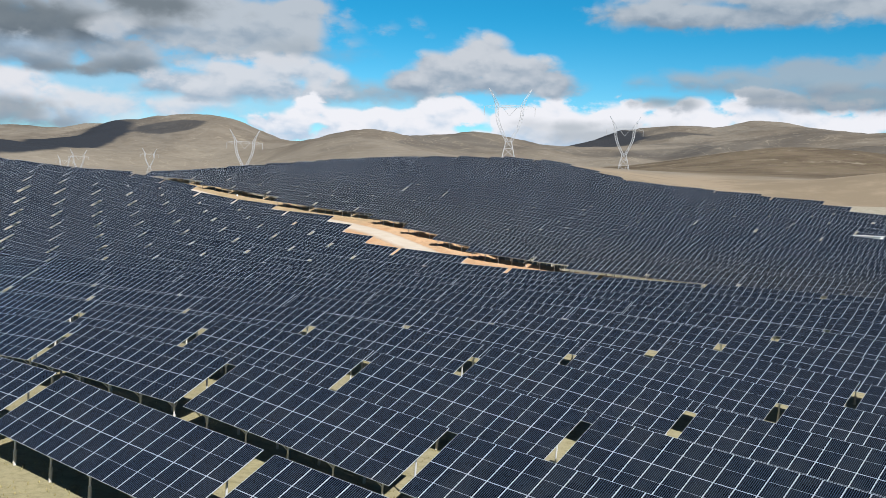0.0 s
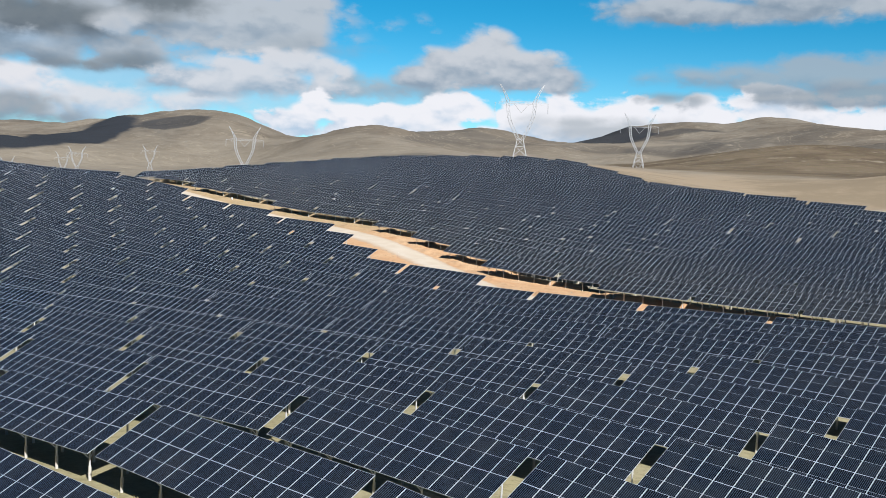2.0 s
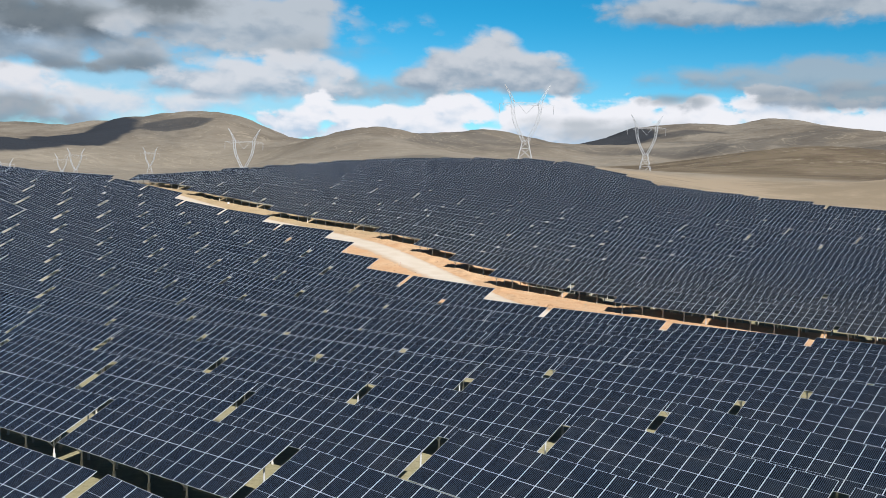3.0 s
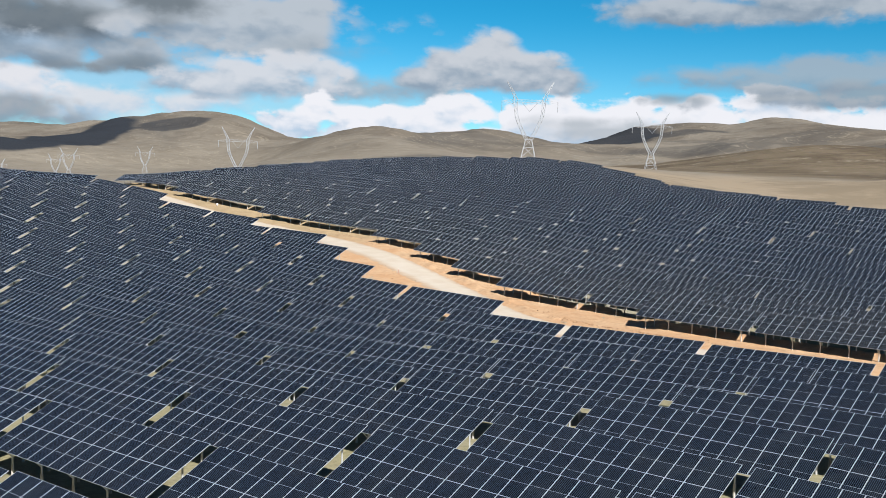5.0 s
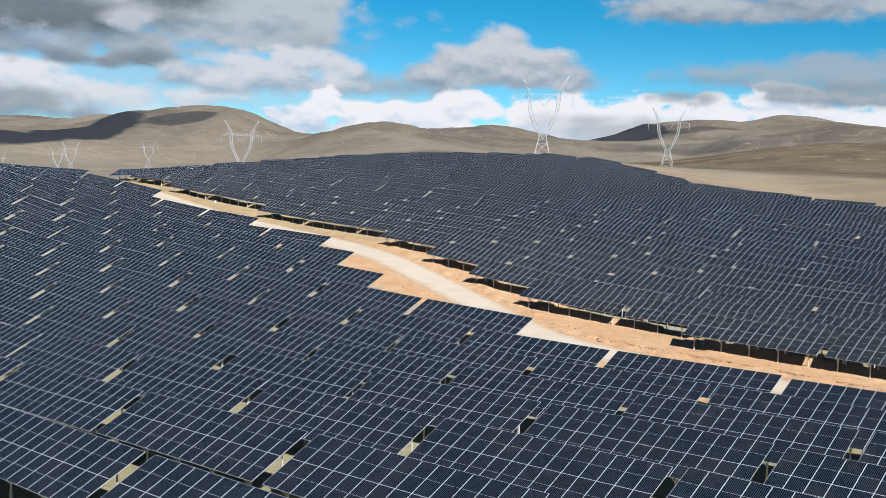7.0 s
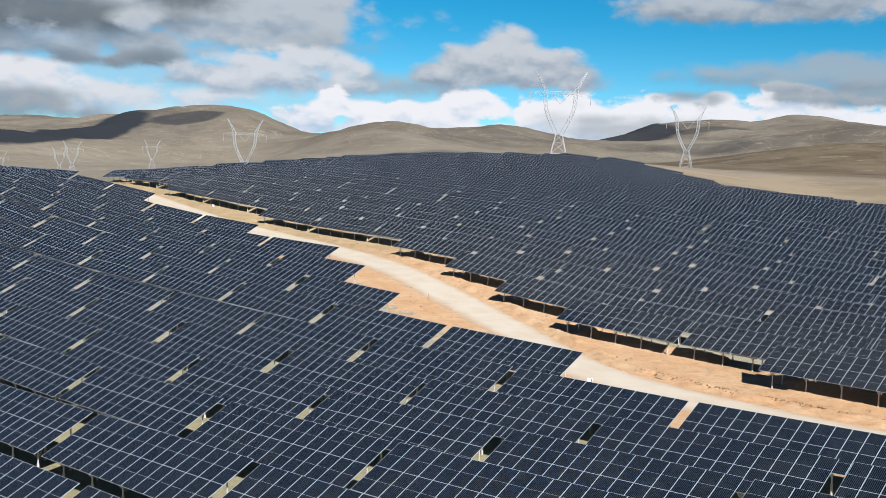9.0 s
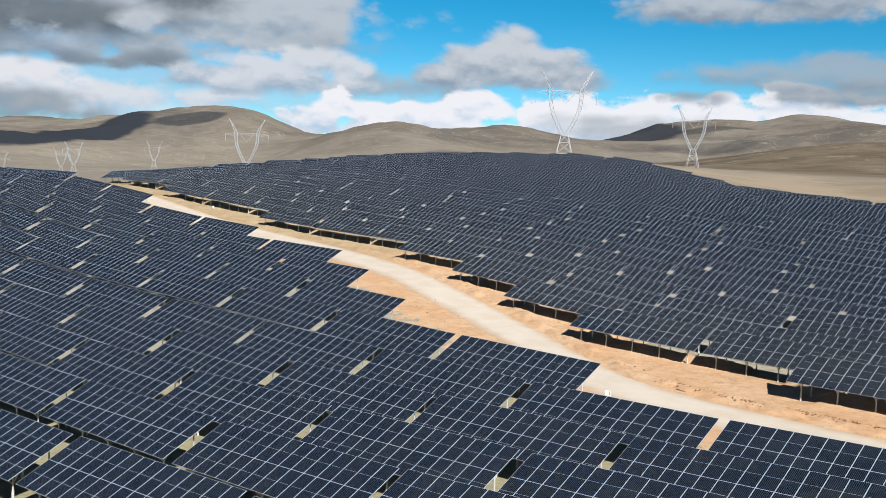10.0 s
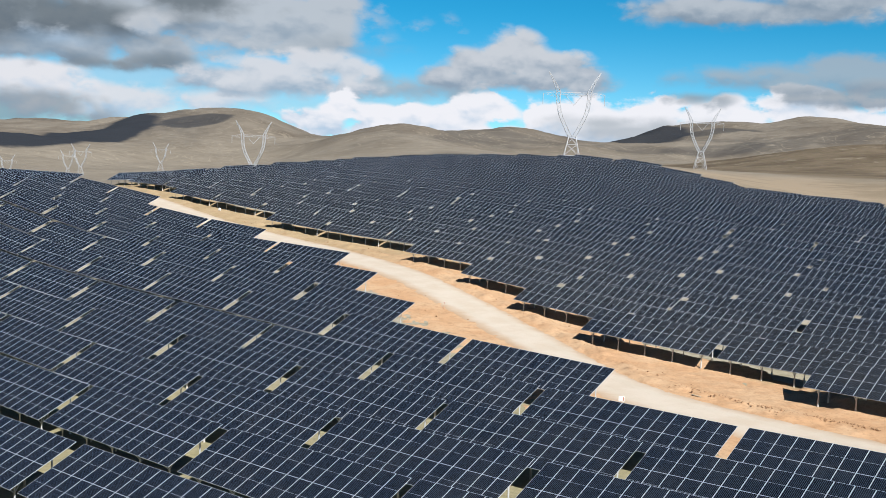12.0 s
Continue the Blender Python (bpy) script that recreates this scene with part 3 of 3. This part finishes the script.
def mid_table(at):
    thing = tagged(new("solar_table"), LABEL, "solar panel", "tables of the solar field")
    thing.matrix_world = at
    tagged(part("panel_surface", ARRAY, thing, TILTED), kind="stuff")
    tagged(part("support_stand", STAND, thing), kind="stuff")
    return thing


def far_tables(poses):
    """The tables past the nearest three hundred, joined."""
    bits = {}
    for name, me, local in (("a", ARRAY, [TILTED]), ("f", FRONT_POST, [Matrix.Translation((x, 0, 0)) for x in POST_X]), ("r", REAR_POST, [Matrix.Translation((x, 0, 0)) for x in POST_X])):
        co = np.empty(len(me.vertices) * 3)
        me.vertices.foreach_get("co", co)
        bits[name] = (co.reshape(-1, 3), me, local)
    verts, loops, starts, mats, uvs, count = [], [], [], [], [], 0
    order = [CELLS, ALU, BACK, RIBBON, STEEL, CONCRETE]
    nloop = 0
    for name, (co, me, local) in bits.items():
        lv = np.empty(len(me.loops), int)
        me.loops.foreach_get("vertex_index", lv)
        ls = np.empty(len(me.polygons), int)
        me.polygons.foreach_get("loop_start", ls)
        mi = np.empty(len(me.polygons), int)
        me.polygons.foreach_get("material_index", mi)
        remap = np.array([order.index(m) for m in me.materials])
        if me.uv_layers:
            u = np.empty(len(me.loops) * 2)
            me.uv_layers[0].data.foreach_get("uv", u)
        else:
            u = np.zeros(len(me.loops) * 2)
        for at in poses:
            for loc in local:
                m = np.array(at @ loc)
                verts.append(co @ m[:3, :3].T + m[:3, 3])
                loops.append(lv + count)
                starts.append(ls + nloop)
                mats.append(remap[mi])
                uvs.append(u)
                count += len(co)
                nloop += len(lv)
    verts, loops, starts, mats, uvs = (np.concatenate(k) for k in (verts, loops, starts, mats, uvs))
    me = bpy.data.meshes.new("distant_solar_tables")
    me.vertices.add(len(verts))
    me.vertices.foreach_set("co", verts.ravel())
    me.loops.add(len(loops))
    me.loops.foreach_set("vertex_index", loops)
    me.polygons.add(len(starts))
    me.polygons.foreach_set("loop_start", starts)
    me.update(calc_edges=True)
    me.polygons.foreach_set("material_index", mats)
    layer = me.uv_layers.new(name="UVMap")
    layer.data.foreach_set("uv", uvs)
    for m in order:
        me.materials.append(m)
    tagged(new("distant_solar_tables", me), "many distant tables of dark blue solar modules following the hill", "solar panel", kind="stuff")


# rows: top edge up the slope, where one gap between two tables lies, and the row's end by the track
LEFT_ROWS = [(28.7, -34.3, 0), (39.4, -50.1, 0), (50.1, -49.0, 0), (60.6, -48.1, 0), (70.5, -63.3, 0), (80.3, -95.5, 0),
             (90.1, -94.2, 0), (99.8, -93.1, 0), (109.4, -125.9, 0), (117.8, -123.9, 0), (126.2, -121.9, 0), (135.0, -103.0, 0),
             (144.9, -136.5, -119), (154.8, -153.2, -153), (165.8, -170.9, -170), (174.6, -186.0, -186), (183.4, -217.2, -217),
             (192.2, -264.2, -264), (201.0, -312.2, -312), (209.8, -345.0, -345)]
RIGHT_ROWS = [(166.0, -111.2, -111), (172.2, -123.4, -141), (180.4, -157.0, -158), (188.6, -173.6, -174), (196.8, -193.2, -194),
              (205.0, -241.0, -242), (213.2, -288.0, -289), (221.4, -320.0, -321), (229.6, -345.0, -346)]
while RIGHT_ROWS[-1][0] < 430:
    RIGHT_ROWS.append((RIGHT_ROWS[-1][0] + 8.2, -200 + random.uniform(-8.4, 8.4), -346 - 0.5 * (RIGHT_ROWS[-1][0] - 229)))



def all_tables():
    out = []
    for rows, side in ((LEFT_ROWS, -1), (RIGHT_ROWS, 1)):
        for v, gap, end in rows:
            for k in range(-26, 26):
                u = gap + (k + 0.5) * PERIOD + random.uniform(-0.12, 0.12)
                x, y = spot(u, v - 2)
                if not (-175 < x < 240 and 10 < y < 520) or (y < 28 and x < -3):
                    continue
                lo, hi = u - TABLE_W / 2, u + TABLE_W / 2
                if side < 0:
                    if (end and hi > end + 1) or max(v - track_v(s) for s in (lo, u, hi)) > -2.4:
                        continue
                    if y > 388 + 0.25 * (x + 104):
                        continue
                else:
                    if lo < end - 1 or x > 80 and y < 150:
                        continue
                    # the far edge of the field on the hill
                    if y > 474 + min(0, 0.9 * (x + 35)) or x > 93 - 0.42 * (y - 367) and y > 285:
                        continue
                out.append((u, v))
    return out


def far_from_path(u, v):
    """How near the flight comes to a table that lies ahead of it; tables beside and behind come last."""
    x, y = spot(u, v - 2)
    best = 1e4
    for s in (0, 12, 24, 36, 50, 60, 72, 85, 98):
        dx, dy = x + 0.07 * s, y - s
        if dy > 15:
            best = min(best, hypot(dx, dy) + 25 * max(0, abs(dx) - 0.45 * dy))
    return best


places = sorted(all_tables(), key=lambda p: far_from_path(*p))
NEAR, MID = 170, 300
for u, v in places[:NEAR]:
    near_table(table_pose(u, v))
for u, v in places[NEAR:MID]:
    mid_table(table_pose(u, v))
far_tables([table_pose(u, v) for u, v in places[MID:]])


# ---------------------------------------------------------------- the track
def strip(name, mat, lo, hi, lift, wave, fine, rough, label, category):
    """A band along the track from lo to hi metres beside its centre line, laid on the ground, with a wavering edge."""
    n, cross = 760, fine

    def first_row(u):
        return sum(min(v for v, _, end in RIGHT_ROWS if end <= u + d) for d in (-3, -1.5, 0, 1.5, 3)) / 5

    verts, faces, across, flat, bounds, tops = [], [], [], [], [], []
    for i in range(n + 1):
        u = -46 - (362 - 46) * i / n
        a = lo + wave * noise.noise((u * 0.11, lo, 3.0)) + 0.4 * wave * noise.noise((u * 0.5, lo, 8.0))
        b = hi + wave * noise.noise((u * 0.11, hi, 5.0)) + 0.4 * wave * noise.noise((u * 0.5, hi, 9.0))
        vc = 0.25 * track_v(u - 6) + 0.5 * track_v(u) + 0.25 * track_v(u + 6)
        bounds.append((u, a, b))
        tops.append(first_row(u) - vc)
        flat += [spot(u, vc + a + (b - a) * j / cross) for j in range(cross + 1)]
    zs = height(*np.array(flat).T)
    for i, (u, a, b) in enumerate(bounds):
        for j in range(cross + 1):
            x, y = flat[i * (cross + 1) + j]
            t = abs(2 * j / cross - 1)
            side = a + (b - a) * j / cross
            clod = rough * (noise.fractal((x * 0.8, y * 0.8, 1.0), 1.0, 2.0, 4) + 0.6 * noise.noise((x * 0.25, y * 0.25, 4.0)))
            bank = exp(-(((side - 5.6) / 2.6) ** 2))
            clod += rough * bank * (1.9 * abs(noise.noise((x * 1.5, y * 1.5, 6.0))) + 1.2 * noise.noise((x * 0.6, y * 0.6, 9.0)))
            crest = rough * 10.0 * exp(-(((side + 0.6 - tops[i]) / 2.2) ** 2)) * (0.8 + 0.4 * noise.noise((u * 0.12, 4, 0)))
            berm = crest + rough * 5.0 * exp(-(((side - 6.2 - noise.noise((u * 0.1, 0, 0))) / 1.5) ** 2)) * (0.7 + 0.6 * noise.noise((u * 0.3, 1, 0)))
            verts.append((x, y, zs[i * (cross + 1) + j] + lift + max(clod, -0.04) + max(berm, 0) - (lift + 0.08) * t**6))
            across.append(t)
    for i in range(n):
        for j in range(cross):
            k = i * (cross + 1) + j
            faces.append((k, k + 1, k + cross + 2, k + cross + 1))
    me = bpy.data.meshes.new(name)
    me.from_pydata(verts, [], faces)
    me.polygons.foreach_set("use_smooth", [True] * len(me.polygons))
    me.attributes.new("edge", "FLOAT", "POINT").data.foreach_set("value", across)
    me.materials.append(mat)
    return tagged(new(name, me), label, category, kind="structure")


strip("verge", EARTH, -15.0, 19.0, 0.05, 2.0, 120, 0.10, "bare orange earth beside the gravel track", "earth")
strip("road", GRAVEL, -4.8, 4.8, 0.16, 0.35, 16, 0.02, "pale beige gravel track between the solar fields", "road")


# ---------------------------------------------------------------- pylons on the plain behind
def lattice(bm, rails, steps, w, brace):
    """Rails, each a list of points, with crossed braces between neighbours."""
    for r in rails:
        for a, b in zip(r, r[1:]):
            add_bar(bm, a, b, w)
    for r, q in zip(rails, rails[1:] + rails[:1]):
        for i in range(len(r) - 1):
            add_bar(bm, r[i], q[i + 1], brace)
            add_bar(bm, q[i], r[i + 1], brace)
            add_bar(bm, r[i + 1], q[i + 1], brace)


def corners(c, a, b):
    return [(c[0] + sx * a, c[1] + sy * b, c[2]) for sx, sy in ((-1, -1), (1, -1), (1, 1), (-1, 1))]


def rails_through(sections):
    rings = [corners(*s) for s in sections]
    return [[ring[k] for ring in rings] for k in range(4)]


def pylon_parts():
    parts = {}
    w, br = 0.20, 0.10
    bm = bmesh.new()
    lattice(bm, rails_through([((0, 0, -3), 4.4, 4.4), ((0, 0, 4), 3.5, 3.5), ((0, 0, 9), 2.4, 2.4), ((0, 0, 13), 1.5, 1.5)]), 3, w, br)
    parts["tower_body"] = mesh_of("tower_body", bm, PYLON)
    for side in (-1, 1):
        bm = bmesh.new()
        lattice(bm, rails_through([((side * 0.9, 0, 12.5), 0.9, 1.3), ((side * 2.5, 0, 15.5), 0.85, 1.2), ((side * 4.0, 0, 18.5), 0.8, 1.15), ((side * 5.4, 0, 21.5), 0.8, 1.1), ((side * 6.4, 0, 24.5), 0.8, 1.05), ((side * 6.9, 0, 27.5), 0.8, 1.0), ((side * 7.1, 0, 30.5), 0.85, 0.95), ((side * 7.1, 0, 33), 0.9, 0.9)]), 4, w * 0.8, br)
        parts["arm_%d" % side] = mesh_of("arm", bm, PYLON)
        bm = bmesh.new()
        lattice(bm, rails_through([((side * 7.1, 0, 33), 0.9, 0.9), ((side * 8.4, 0, 36), 0.65, 0.65), ((side * 10.0, 0, 39), 0.4, 0.4), ((side * 11.8, 0, 42), 0.15, 0.15)]), 2, w * 0.8, br)
        parts["horn_%d" % side] = mesh_of("horn", bm, PYLON)
        bm = bmesh.new()
        for y in (-0.7, 0.7):
            add_bar(bm, (side * 7.6, y, 33), (side * 14.2, 0, 32), w * 0.45)
            add_bar(bm, (side * 7.6, y, 30.5), (side * 14.2, 0, 32), w * 0.4)
            for k in range(1, 4):
                x = side * (7.6 + 6.6 * k / 4)
                add_bar(bm, (x, y * (1 - k / 4), 33 - k / 4), (x - side * 1.2, y * (1 - k / 4), 30.7 + 1.5 * k / 4), br)
        parts["crossarm_%d" % side] = mesh_of("crossarm", bm, PYLON)
        bm = bmesh.new()
        add_bar(bm, (side * 14.1, 0, 32), (side * 14.1, 0, 27.0), 0.28, 0.28, 0, 6)
        parts["insulator_%d" % side] = mesh_of("insulator", bm, PYLON)
    bm = bmesh.new()
    for y in (-0.7, 0.7):
        for z in (32.8, 31.6):
            add_bar(bm, (-6.6, y, z), (6.6, y, z), 0.12)
    for k in range(6):
        add_bar(bm, (-6.3 + 2.1 * k, 0.7, 32.8), (-5.25 + 2.1 * k, 0.7, 31.6), br)
        add_bar(bm, (-5.25 + 2.1 * k, 0.7, 31.6), (-4.2 + 2.1 * k, 0.7, 32.8), br)
    parts["beam"] = mesh_of("beam", bm, PYLON)
    bm = bmesh.new()
    add_bar(bm, (-4.0, 0, 31.6), (0, 0, 27), 0.22, 0.22, 0, 6)
    add_bar(bm, (4.0, 0, 31.6), (0, 0, 27), 0.22, 0.22, 0, 6)
    parts["v_string"] = mesh_of("insulator", bm, PYLON)
    return parts


PYLON_PARTS = pylon_parts()


def pylon(x, y, turn, size=1.0):
    thing = tagged(new("transmission_tower"), "pale lattice steel transmission tower with two spread arms", "pylon", "towers of the power line")
    thing.matrix_world = Matrix.Translation((x, y, ground_z(x, y))) @ Matrix.Rotation(radians(turn), 4, "Z") @ Matrix.Diagonal((size, size, size, 1))
    for name, me in PYLON_PARTS.items():
        part(me.name.split(".")[0], me, thing)


# bearing from the end of the flight, distance, turn
for bearing, far, turn, size in ((4.92, 478, 4, 0.96), (11.6, 617, 8, 0.84), (-11.93, 461, -8, 0.64), (-16.62, 905, -10, 0.55), (-20.55, 850, -12, 0.58), (-21.15, 930, -12, 0.52),
                                 (-24.0, 900, -12, 0.52), (-8.02, 700, 55, 0.30)):
    a = radians(bearing)
    pylon(-7.8 + far * sin(a), 98.2 + far * cos(a), turn - bearing, size)


# ---------------------------------------------------------------- things by the track
def station(x, y, turn):
    """A white transformer station with doors, on a plinth."""
    thing = tagged(new("transformer_station"), "white metal transformer station among the solar tables", "transformer")
    thing.matrix_world = Matrix.Translation((x, y, ground_z(x, y))) @ Matrix.Rotation(radians(turn), 4, "Z")
    bm = bmesh.new()
    add_box(bm, (-3.2, -1.3, 0.5), (3.2, 1.3, 3.3))
    part("body", mesh_of("body", bm, WHITE), thing)
    bm = bmesh.new()
    add_box(bm, (-3.4, -1.5, 3.3), (3.4, 1.5, 3.45))
    part("roof", mesh_of("roof", bm, WHITE), thing)
    bm = bmesh.new()
    add_box(bm, (-3.3, -1.4, -0.4), (3.3, 1.4, 0.5))
    part("plinth", mesh_of("plinth", bm, CONCRETE), thing)
    for k in range(4):
        bm = bmesh.new()
        add_box(bm, (-3.0 + 1.52 * k, -1.34, 0.7), (-1.6 + 1.52 * k, -1.3, 3.1))
        part("door", mesh_of("door", bm, WHITE), thing)


def combiner_box(x, y, turn, size=1.0):
    thing = tagged(new("combiner_box"), "white electrical combiner box on two short posts", "electrical box")
    thing.matrix_world = Matrix.Translation((x, y, ground_z(x, y))) @ Matrix.Rotation(radians(turn), 4, "Z") @ Matrix.Diagonal((size, size, size, 1))
    bm = bmesh.new()
    add_box(bm, (-0.45, -0.2, 0.5), (0.45, 0.2, 1.5))
    part("cabinet", mesh_of("cabinet", bm, WHITE), thing)
    for x0 in (-0.35, 0.35):
        bm = bmesh.new()
        add_bar(bm, (x0, 0, -0.3), (x0, 0, 0.5), 0.08)
        part("leg", mesh_of("leg", bm, STEEL), thing)
    bm = bmesh.new()
    add_box(bm, (-0.42, -0.225, 0.55), (0.42, -0.2, 1.45))
    part("door", mesh_of("door", bm, WHITE), thing)


def info_sign(x, y, turn):
    """A small white board with a red band, on two thin posts."""
    thing = tagged(new("info_sign"), "small white sign board with a red band beside the gravel track", "sign")
    thing.matrix_world = Matrix.Translation((x, y, ground_z(x, y) + 0.1)) @ Matrix.Rotation(radians(turn), 4, "Z")
    bm = bmesh.new()
    add_box(bm, (-0.26, -0.02, 0.35), (0.26, 0.02, 0.80))
    bmesh.ops.bevel(bm, geom=bm.edges[:], offset=0.008, segments=1, affect="EDGES")
    board = part("board", mesh_of("board", bm, WHITE), thing)
    bm = bmesh.new()
    add_box(bm, (0.12, -0.026, 0.40), (0.22, -0.02, 0.75))
    part("band", mesh_of("band", bm, RED), board, None, "faded red band")
    for x0 in (-0.2, 0.2):
        bm = bmesh.new()
        add_bar(bm, (x0, 0.03, -0.4), (x0, 0.03, 0.78), 0.05, 0.05, 0, 8)
        part("post", mesh_of("post", bm, STEEL), thing)


def marker_post(x, y):
    thing = tagged(new("marker_post"), "thin faded red marker post standing on the earth verge", "marker post")
    thing.matrix_world = Matrix.Translation((x, y, ground_z(x, y))) @ Matrix.Rotation(radians(4), 4, "Y")
    bm = bmesh.new()
    add_bar(bm, (0, 0, -0.4), (0, 0, 0.95), 0.06, 0.06, 0, 8)
    part("pole", mesh_of("pole", bm, RED), thing)
    bm = bmesh.new()
    add_bar(bm, (0, 0, 0.95), (0, 0, 1.05), 0.075, 0.075, 0, 8)
    part("cap", mesh_of("cap", bm, WHITE), thing)


station(105.3, 264.5, -41)
info_sign(5.6, 190.9, -20)
marker_post(-11.5, 234.9)
combiner_box(-64.2, 331.3, -35, 0.55)


def plank(x, y, turn):
    """A weathered board lying on the bank, a little sunk at one end."""
    thing = tagged(new("plank"), "pale weathered board lying on the earth bank", "board")
    thing.matrix_world = Matrix.Translation((x, y, ground_z(x, y) + 0.26)) @ Matrix.Rotation(radians(turn), 4, "Z") @ Matrix.Rotation(radians(4), 4, "Y")
    bm = bmesh.new()
    add_bar(bm, (-0.5, 0, 0), (0.5, 0.02, 0), 0.16, 0.06)
    part("board", mesh_of("board", bm, WOOD), thing)


plank(13.1, 195.6, -50)


def stones():
    """Loose stones and clods on the bank beside the track."""
    rng = random.Random(5)
    bm = bmesh.new()
    for k in range(560):
        if k < 420:
            u = rng.uniform(-122, -78)
            off = 6.6 + 0.8 * noise.noise((u * 0.15, 7.0, 0.0)) + rng.gauss(0, 0.55)
        else:
            u, off = rng.uniform(-250, -60), rng.choice((rng.gauss(6.4, 1.0), rng.gauss(-7, 1.5), rng.gauss(9, 1.5)))
        x, y = spot(u, track_v(u) + off)
        r = rng.uniform(0.05, 0.14) * (1.6 if rng.random() < 0.06 else 1)
        c = Vector((x, y, ground_z(x, y) + 0.1 + 0.36 * exp(-(((off - 6.2) / 1.5) ** 2))))
        vs = []
        for d in ((1, 0, 0), (-1, 0, 0), (0, 1, 0), (0, -1, 0), (0, 0, 0.8), (0, 0, -1)):
            vs.append(bm.verts.new(c + Vector(d) * r * rng.uniform(0.7, 1.2)))
        for f in ((0, 2, 4), (2, 1, 4), (1, 3, 4), (3, 0, 4), (2, 0, 5), (1, 2, 5), (3, 1, 5), (0, 3, 5)):
            bm.faces.new([vs[i] for i in f])
    tagged(new("stones", mesh_of("stones", bm, CLOD)), "loose orange stones and clods beside the track", "stones", kind="stuff")


stones()


def grass_tufts():
    """Dry tufts in front of and between the first rows."""
    rng = random.Random(11)
    spots = [(rng.uniform(-34, 4), rng.uniform(38, 78)) for _ in range(5200)]
    spots = [q for q in spots if noise.noise((q[0] * 0.35, q[1] * 0.35, 2.0)) > -0.25]
    zs = height(*np.array(spots).T)
    verts, faces = [], []
    for (x, y), z in zip(spots, zs):
        tall = rng.uniform(0.08, 0.24)
        for _ in range(5):
            g, out = rng.uniform(0, 2 * pi), rng.uniform(0.03, 0.13)
            wide = rng.uniform(0.012, 0.025)
            base = len(verts)
            dx, dy = cos(g), sin(g)
            verts += [(x - dy * wide, y + dx * wide, z - 0.02), (x + dy * wide, y - dx * wide, z - 0.02), (x + dx * out, y + dy * out, z + tall * rng.uniform(0.6, 1.0))]
            faces.append((base, base + 1, base + 2))
    me = bpy.data.meshes.new("grass")
    me.from_pydata(verts, [], faces)
    me.materials.append(STRAW)
    tagged(new("grass", me), "short dry yellow grass tufts round the first tables", "grass", kind="stuff")


grass_tufts()
